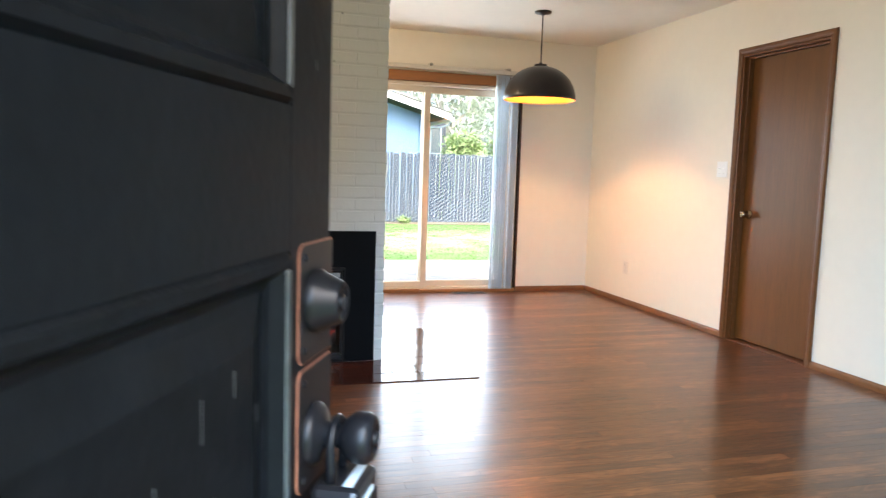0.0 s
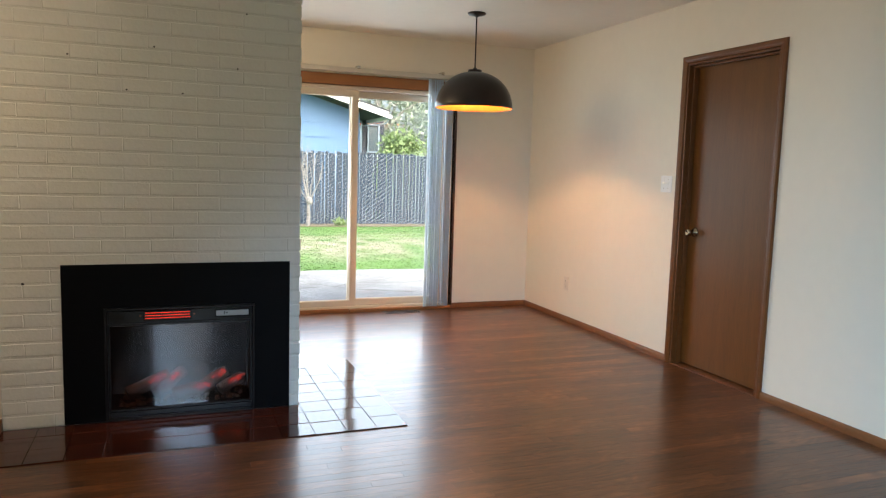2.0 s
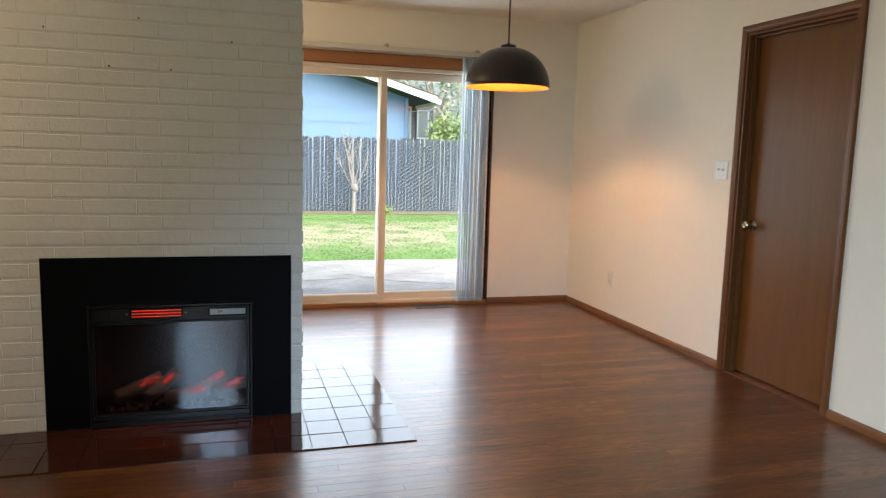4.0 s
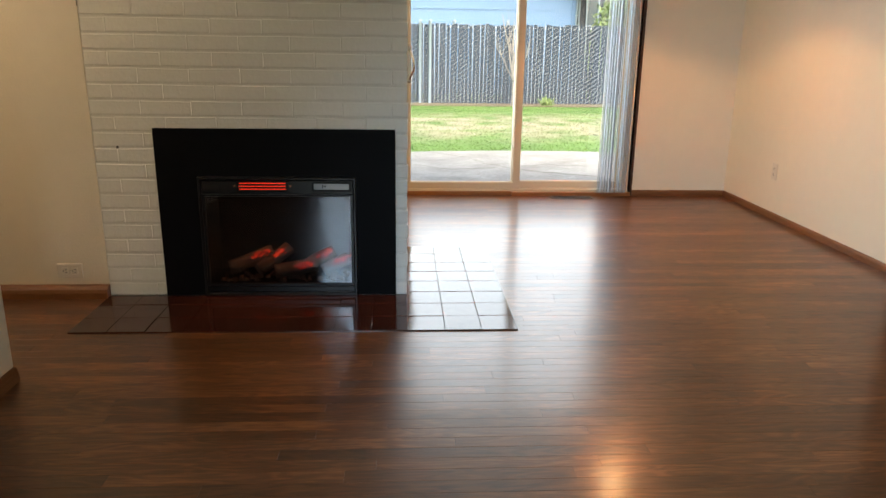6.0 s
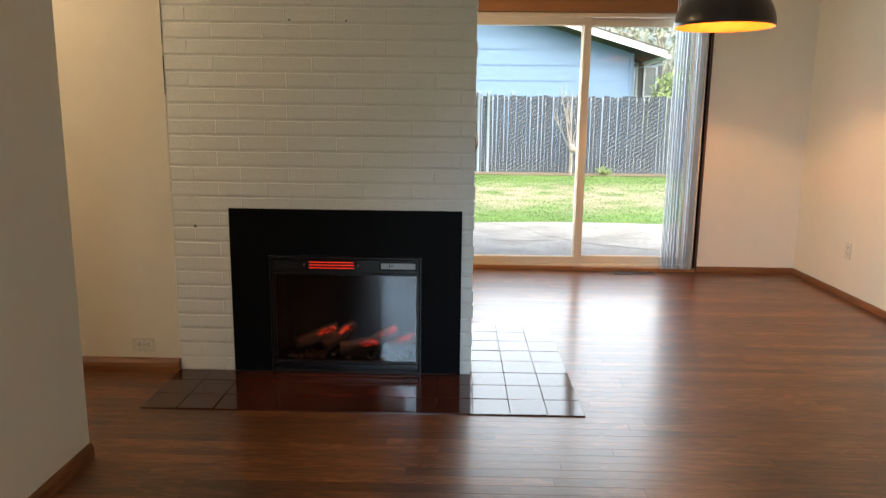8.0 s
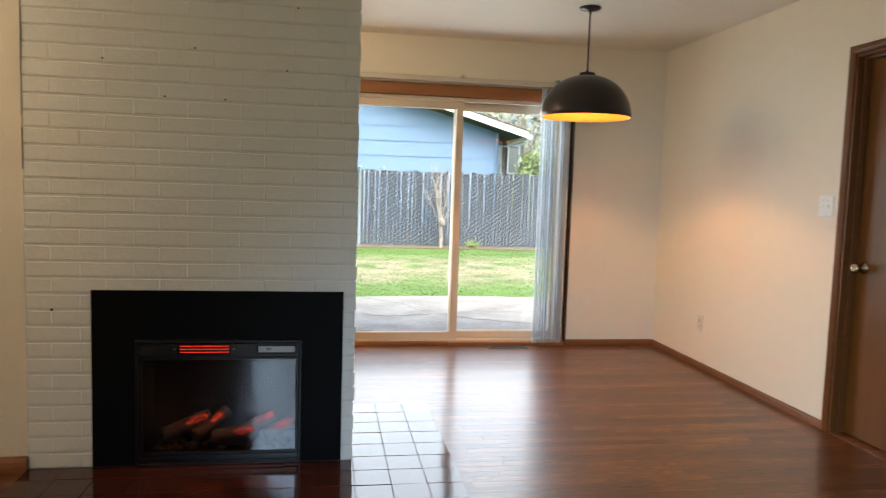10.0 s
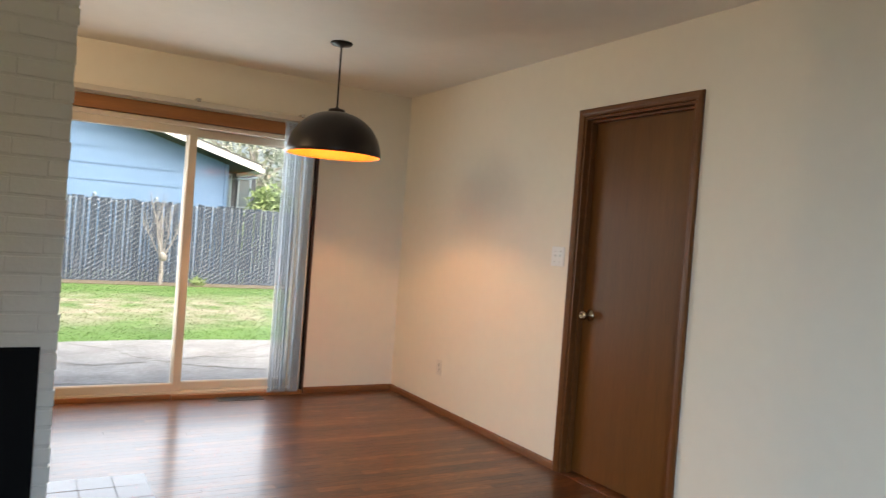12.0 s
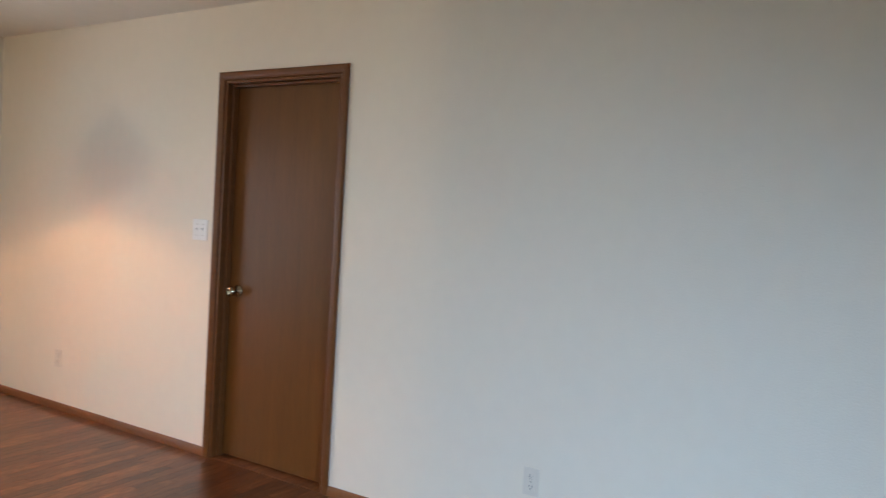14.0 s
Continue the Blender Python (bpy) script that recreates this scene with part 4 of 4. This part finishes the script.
LOGS = (((-3.47, 0.10, 0.105), (-3.27, 0.16, 0.175), 0.034), ((-3.33, 0.08, 0.10), (-3.20, 0.20, 0.18), 0.032), ((-3.25, 0.06, 0.10), (-3.05, 0.10, 0.12), 0.034),
        ((-3.12, 0.10, 0.11), (-2.98, 0.18, 0.17), 0.030), ((-3.02, 0.08, 0.10), (-2.90, 0.12, 0.15), 0.030))
for i, (a, b, r) in enumerate(LOGS):
    lg = fpart("log", log(a, b, r, i * 3.1), LOGMAT, label="charred ceramic log")
    mid = Vector(a).lerp(Vector(b), 0.72)
    bm = bmesh.new()
    bmesh.ops.create_icosphere(bm, subdivisions=3, radius=1, matrix=Matrix.Translation(mid + Vector((0, -r * 0.72, r * 0.35))) @ (Vector(b) - Vector(a)).to_track_quat("X", "Z").to_matrix().to_4x4() @ Matrix.Diagonal((0.048, 0.014, 0.018, 1)))
    for v in bm.verts:
        v.co += Vector([noise.noise(v.co * 60 + Vector((k * 9, 0, 0))) for k in range(3)]) * 0.010
    fpart("ember", bm, EMBER, lg, "glowing red ember", True)
bm = bmesh.new()
for i in range(70):
    m = Matrix.Translation((random.uniform(-3.5, -2.9), random.uniform(0.03, 0.2), 0.062)) @ Euler([random.uniform(0, 3) for _ in range(3)]).to_matrix().to_4x4()
    bmesh.ops.create_icosphere(bm, subdivisions=1, radius=random.uniform(0.008, 0.018), matrix=m)
fpart("ash_bed", bm, LOGMAT)

for x, z in ((-2.93, 1.763), (-3.904, 0.704), (-3.317, 1.838), (-3.691, 1.774), (-3.19, 1.626), (-2.886, 2.033), (-3.441, 1.628)):
    h = 0.0062 if z < 1 else 0.0042
    ob = part("anchor_hole", lathe(bmesh.new(), [(0, 0.0088), (h * 0.7, 0.009), (h, 0.0075)], pose(x, 0.0, z, 90, 0, 0), seg=10), HOLE)
    bpy.context.view_layer.update()
    under(ob, chimney)


under(part("crack", boxes((-4.0115, -4.009, -0.0062, -0.0040, 1.30, 1.47), (-4.0112, -4.0092, -0.0062, -0.0040, 1.52, 2.40)), HOLE), chimney)

# ---- front door, standing open ----
fd = thing("front_door", (-3.765, -4.225, 0), "black panelled front door with dark bronze locks, open", "door")
fd.matrix_world = pose(-3.776, -4.225, 0.008, 0, 0, 64.4)
FW, FH, FT = 0.885, 2.035, 0.044
ROWS, COLS = ((0.24, 1.060), (1.198, 1.90)), ((0.118, 0.766),)
xs = [0, COLS[0][0], COLS[0][1], FW]
for i in (0, 2):
    part("stile", B(xs[i], xs[i + 1], 0, FT, 0, FH, bevel=0.0015), DOORPAINT, fd)
for c0, c1 in COLS:
    for z0, z1 in ((0, ROWS[0][0]), (ROWS[0][1], ROWS[1][0]), (ROWS[1][1], FH)):
        part("rail", B(c0, c1, 0.0002, FT - 0.0002, z0, z1), DOORPAINT, fd)
    for z0, z1 in ROWS:
        p = part("panel", ring_frame(bmesh.new(), (c0, c1, z0, z1), [(0, 0.003), (0.006, -0.004), (0.016, -0.003), (0.026, 0.010), (0.034, 0.014), (0.046, 0.012), (0.075, 0.004), (0.082, 0.004)]), DOORPAINT, fd)
        part("field", B(c0 + 0.08, c1 - 0.08, 0.004, FT - 0.004, z0 + 0.08, z1 - 0.08), DOORPAINT, p)
        part("worn_edge", boxes((c1 - 0.0165, c1 - 0.006, -0.0052, 0.0, z0 + 0.016, z1 - 0.016), bevel=0.002), SCUFF, p, "paint worn pale along the moulding")
        part("backing", B(c0, c1, FT - 0.012, FT - 0.004, z0, z1), DOORPAINT, p)
PLX = FW - 0.056


def rounded_plate(x0, x1, z0, z1, r, y0, y1):
    """A plate with two rounded corners on its inner side."""
    pts = [(x1, z0), (x1, z1)]
    pts += [(x0 + r - r * math.sin(a), z1 - r + r * math.cos(a)) for a in np.linspace(0, math.pi / 2, 7)]
    pts += [(x0 + r - r * math.cos(a), z0 + r - r * math.sin(a)) for a in np.linspace(0, math.pi / 2, 7)]
    bm = bmesh.new()
    f, g = [bm.verts.new((x, y0, z)) for x, z in pts], [bm.verts.new((x, y1, z)) for x, z in pts]
    bm.faces.new(f)
    bm.faces.new(g)
    for i in range(len(pts)):
        j = (i + 1) % len(pts)
        bm.faces.new((f[i], f[j], g[j], g[i]))
    return bm


for z0, z1 in ((0.940, 1.064), (0.803, 0.934)):
    p = part("lock_plate", rounded_plate(FW - 0.098, FW + 0.001, z0 + 0.0015, z1 - 0.0015, 0.012, -0.0034, 0), OILBRONZE, fd, "dark bronze reinforcing plate")
    part("copper_edge", rounded_plate(FW - 0.0995, FW + 0.0012, z0, z1, 0.0135, -0.0026, -0.0002), COPPER, p, "copper worn through at the edge")
    for z in (z0 + 0.014, z1 - 0.014):
        part("screw", lathe(bmesh.new(), [(0, 0.0065), (0.003, 0.006), (0.0048, 0.0034)], pose(FW - 0.085, 0, z, 90, 0, 0), seg=14), OILBRONZE, p)
db = part("deadbolt", lathe(bmesh.new(), [(0.0335, 0.0034), (0.0335, 0.010), (0.031, 0.013), (0.022, 0.033), (0.0205, 0.035), (0.0175, 0.034), (0.017, 0.032), (0, 0.032)], pose(PLX, 0, 1.002, 90, 0, 0), seg=40), OILBRONZE, fd, "keyed deadbolt cylinder")
part("key_core", lathe(bmesh.new(), [(0.0085, 0.032), (0.0085, 0.0345), (0.007, 0.0355), (0, 0.0355)], pose(PLX, 0, 1.002, 90, 0, 0), seg=24), OILBRONZE, db)
part("keyhole", B(PLX - 0.0012, PLX + 0.0012, -0.0362, -0.0354, 0.997, 1.008), HOLE, db)
kn = part("door_knob", lathe(bmesh.new(), [(0.034, 0.0034), (0.034, 0.008), (0.028, 0.014), (0.014, 0.018), (0.012, 0.034), (0.020, 0.040), (0.0275, 0.050), (0.0275, 0.064), (0.023, 0.071), (0.016, 0.073), (0.0155, 0.071), (0, 0.071)], pose(PLX, 0, 0.858, 90, 0, 0), seg=40), OILBRONZE, fd, "dark bronze round knob")
part("key_core", lathe(bmesh.new(), [(0.0085, 0.071), (0.0085, 0.0735), (0, 0.0740)], pose(PLX, 0, 0.858, 90, 0, 0), seg=24), OILBRONZE, kn)
part("keyhole", B(PLX - 0.0012, PLX + 0.0012, -0.0748, -0.0736, 0.853, 0.864), HOLE, kn)
for z in (0.25, 1.02, 1.80):
    part("hinge", tube(bmesh.new(), (-0.004, FT, z), (-0.004, FT, z + 0.10), 0.006), OILBRONZE, fd)

for x, z, h in ((0.535, 0.90, 0.05), (0.60, 0.93, 0.07), (0.62, 0.86, 0.04), (0.655, 0.95, 0.045), (0.70, 0.915, 0.03), (0.50, 1.30, 0.03), (0.835, 1.24, 0.02)):
    ribbon = B(x - 0.0010, x + 0.0010, -0.0003, 0.0, z, z + h * 0.5)
    if z < 1.1:
        bmesh.ops.translate(ribbon, verts=ribbon.verts, vec=(0, 0.0040, 0))
    part("scuff", ribbon, SCUFF, fd, "pale scuff in the black paint")

lb = thing("lockbox", (0, 0, 0), "black key lockbox hanging from the front door knob", "lockbox")
lb.matrix_world = fd.matrix_world @ pose(PLX, -0.026, 0.812)
part("body", B(-0.040, 0.040, -0.040, 0.014, -0.12, 0.004, bevel=0.009), BLACKGLOSS, lb)
part("face_plate", B(-0.033, 0.033, -0.0415, -0.039, -0.10, -0.02, bevel=0.001), OILBRONZE, lb)
part("label_bars", boxes((-0.030, 0.030, -0.030, -0.020, 0.0038, 0.0046), (-0.030, 0.010, -0.0424, -0.041, -0.014, -0.008)), LABELBAR, lb, "pale label strip")
part("shackle", bent([(0.022, -0.004, 0.0), (0.022, -0.004, 0.02)] + [(0.022 * math.cos(a), -0.004, 0.040 + 0.024 * math.sin(a)) for a in np.linspace(0, math.pi, 13)] + [(-0.022, -0.004, 0.02), (-0.022, -0.004, 0.0)], 0.0052), OILBRONZE, lb, "dark steel shackle")
frame_front = tagged(part("door_frame", boxes((FX0 - 0.001, FX0 + 0.004, -4.37, -4.23, 0, 2.05), (FX1 - 0.03, FX1, -4.37, -4.23, 0, 2.05), (FX0 + 0.004, FX1 - 0.03, -4.37, -4.23, 2.048, 2.07)), WHITEPAINT), "white painted front door frame", "door frame", kind="structure")

# ---- hearth tiles ----
HX0, HX1, HY0, HY1 = -4.010, -2.145, -0.4704, 0.8452
hearth = structure("hearth", boxes((HX0, HX1, HY0, 0.0, -0.013, 0.001), (CX1, HX1, 0.0, HY1, -0.013, 0.001)), GROUT, "glossy dark brown glazed tile hearth", "hearth")
PXT, PYT = (HX1 - HX0) / 12, (HY1 - HY0) / 8
tile_cache = {}


def tile_mesh(w, d):
    key = (round(w, 4), round(d, 4))
    if key not in tile_cache:
        bm = bmesh.new()
        g, e, gy = 0.0008, 0.0014, 0.0020
        top = [bm.verts.new((x, y, 0.0055)) for x, y in ((g + e, gy + e), (w - g - e, gy + e), (w - g - e, d - gy - e), (g + e, d - gy - e))]
        mid = [bm.verts.new((x, y, 0.0042)) for x, y in ((g, gy), (w - g, gy), (w - g, d - gy), (g, d - gy))]
        low = [bm.verts.new((x, y, -0.004)) for x, y in ((g, gy), (w - g, gy), (w - g, d - gy), (g, d - gy))]
        bm.faces.new(top)
        for a, b in ((top, mid), (mid, low)):
            for i in range(4):
                bm.faces.new((a[i], a[(i + 1) % 4], b[(i + 1) % 4], b[i]))
        me = bpy.data.meshes.new("tile")
        bmesh.ops.recalc_face_normals(bm, faces=bm.faces)
        bm.to_mesh(me)
        bm.free()
        me.materials.append(TILE)
        tile_cache[key] = me
    return tile_cache[key]


for i in range(12):
    for j in range(8):
        x, y = HX0 + i * PXT, HY0 + j * PYT
        d = PYT
        if i < 9:
            if y > -0.02:
                continue
            d = min(d, -0.016 - y)
        ob = new("tile", tile_mesh(PXT, d))
        ob.parent = hearth
        ob.location = (x, y, random.uniform(-0.0006, 0.0006))
        ob.rotation_euler = (radians(random.uniform(-0.35, 0.35)), radians(random.uniform(-0.35, 0.35)), 0)

# ---- bricks ----
COURSE, BL = 0.0702, 0.2215
brick_cache = {}


def brick_mesh(w, kind):
    key = (round(w, 3), kind)
    if key not in brick_cache:
        rng = random.Random(int(w * 1000) * 7 + kind)
        bm = bmesh.new()
        h, j = COURSE, 0.0046
        face, shoulder, low = [], [], []
        v = 0.0005
        for x, z in ((v, j), (w - v, j), (w - v, h - j), (v, h - j)):
            dx, dz = rng.uniform(-0.001, 0.001), rng.uniform(-0.0022, 0.0022)
            inx, inz = (0.0026 if x < w / 2 else -0.0026), (0.0034 if z < h / 2 else -0.0034)
            face.append(bm.verts.new((x + dx + inx, rng.uniform(-0.0009, 0.0009) - 0.0036, z + dz + inz)))
            shoulder.append(bm.verts.new((x + dx, -0.0012, z + dz)))
            low.append(bm.verts.new((x, 0.03, z)))
        bm.faces.new(face)
        for a, b in ((face, shoulder), (shoulder, low)):
            for i in range(4):
                bm.faces.new((a[i], a[(i + 1) % 4], b[(i + 1) % 4], b[i]))
        me = bpy.data.meshes.new("brick")
        bmesh.ops.recalc_face_normals(bm, faces=bm.faces)
        bm.to_mesh(me)
        bm.free()
        me.materials.append(BRICK)
        brick_cache[key] = me
    return brick_cache[key]


def lay(x0, x1, z):
    ob = new("brick", brick_mesh(x1 - x0, random.randrange(5)))
    ob.parent = chimney
    ob.location = (x0, random.uniform(-0.0012, 0.0012), z)
    ob.rotation_euler = (radians(random.uniform(-0.5, 0.5)), 0, radians(random.uniform(-0.15, 0.15)))


for c in range(35):
    z = c * COURSE
    if z + COURSE > CEILING + 0.02:
        break
    x = CX0
    w = BL if c % 2 == 0 else BL * 0.47
    while x < CX1 - 0.01:
        e = min(x + w, CX1)
        if CX1 - e < 0.05:
            e = CX1
        spans = [(x, e)]
        if z < IZ:
            spans = [(x, min(e, IX0)), (max(x, IX1), e)]
        for a, b in spans:
            if b - a > 0.02:
                lay(a, b + (random.uniform(-0.003, 0.004) if b == CX1 else 0), z)
        x, w = e, BL

# ---- floor boards ----
floor_ob = bpy.data.objects["floor"]
STRIP = 0.0572
board_cache = {}


def board_verts(L, W):
    g, e = 0.0002, 0.0005
    top = [(x, y, 0.0) for x, y in ((g + e, g + e), (L - g - e, g + e), (L - g - e, W - g - e), (g + e, W - g - e))]
    mid = [(x, y, -0.0003) for x, y in ((g, g), (L - g, g), (L - g, W - g), (g, W - g))]
    low = [(x, y, -0.012) for x, y in ((g, g), (L - g, g), (L - g, W - g), (g, W - g))]
    return top + mid + low


BOARD_FACES = [(0, 1, 2, 3)] + [(a + i, a + 4 + i, a + 4 + (i + 1) % 4, a + (i + 1) % 4) for a in (0, 4) for i in range(4)]


def board_mesh(L):
    key = round(L, 4)
    if key not in board_cache:
        me = bpy.data.meshes.new("floor_board")
        me.from_pydata(board_verts(key, STRIP), [], BOARD_FACES)
        me.materials.append(OAK)
        board_cache[key] = me
    return board_cache[key]


rest_v, rest_f = [], []
singles = 0
rng = random.Random(11)
y = -4.36
while y < 2.42:
    x = -6.2 + rng.uniform(-0.6, 0)
    while x < 0:
        L = round(rng.choice((0.45, 0.65, 0.85, 1.1, 1.4, 1.7)), 2)
        e = x + L
        a, b = max(x, -6.2), min(e, 0.0)
        runs = [(a, b)]
        if y + STRIP * 0.5 > HY0 and y < 0.0:
            runs = [(a, min(b, HX0)), (max(a, HX1), b)]
        elif y >= 0.0 - STRIP and y + STRIP * 0.5 < HY1:
            runs = [(a, min(b, CX1)), (max(a, HX1), b)]
        for p, q in runs:
            if y < -0.98:
                p = max(p, -4.06)
            if q - p < 0.004:
                continue
            near = -3.6 < (p + q) / 2 < -1.0 and -3.0 < y < -0.45
            lift = rng.uniform(-0.00008, 0.00008)
            if near and singles < 300:
                singles += 1
                ob = new("floor_board", board_mesh(q - p))
                ob.parent = floor_ob
                ob.location = (p, y, lift)
                ob.rotation_euler = (radians(rng.uniform(-0.12, 0.12)), 0, 0)
            else:
                k = len(rest_v)
                rest_v.extend([(vx + p, vy + y, vz + lift) for vx, vy, vz in board_verts(q - p, STRIP)])
                rest_f.extend([tuple(i + k for i in f) for f in BOARD_FACES])
        x = e
    y += STRIP
me = bpy.data.meshes.new("floor_boards")
me.from_pydata(rest_v, [], rest_f)
me.materials.append(OAKREST)
ob = new("floor_boards", me)
ob.parent = floor_ob
tagged(ob, "stained oak strip floor boards", kind="stuff")

for o in scene.objects:
    if o.parent is None and o.name.split(".")[0] in ("wall_outlet", "shrub", "tree", "ceiling_light"):
        o["group"] = {"wall_outlet": "outlets along the walls", "shrub": "shrubs behind the fence", "tree": "trees behind the house", "ceiling_light": "flush ceiling lights"}[o.name.split(".")[0]]
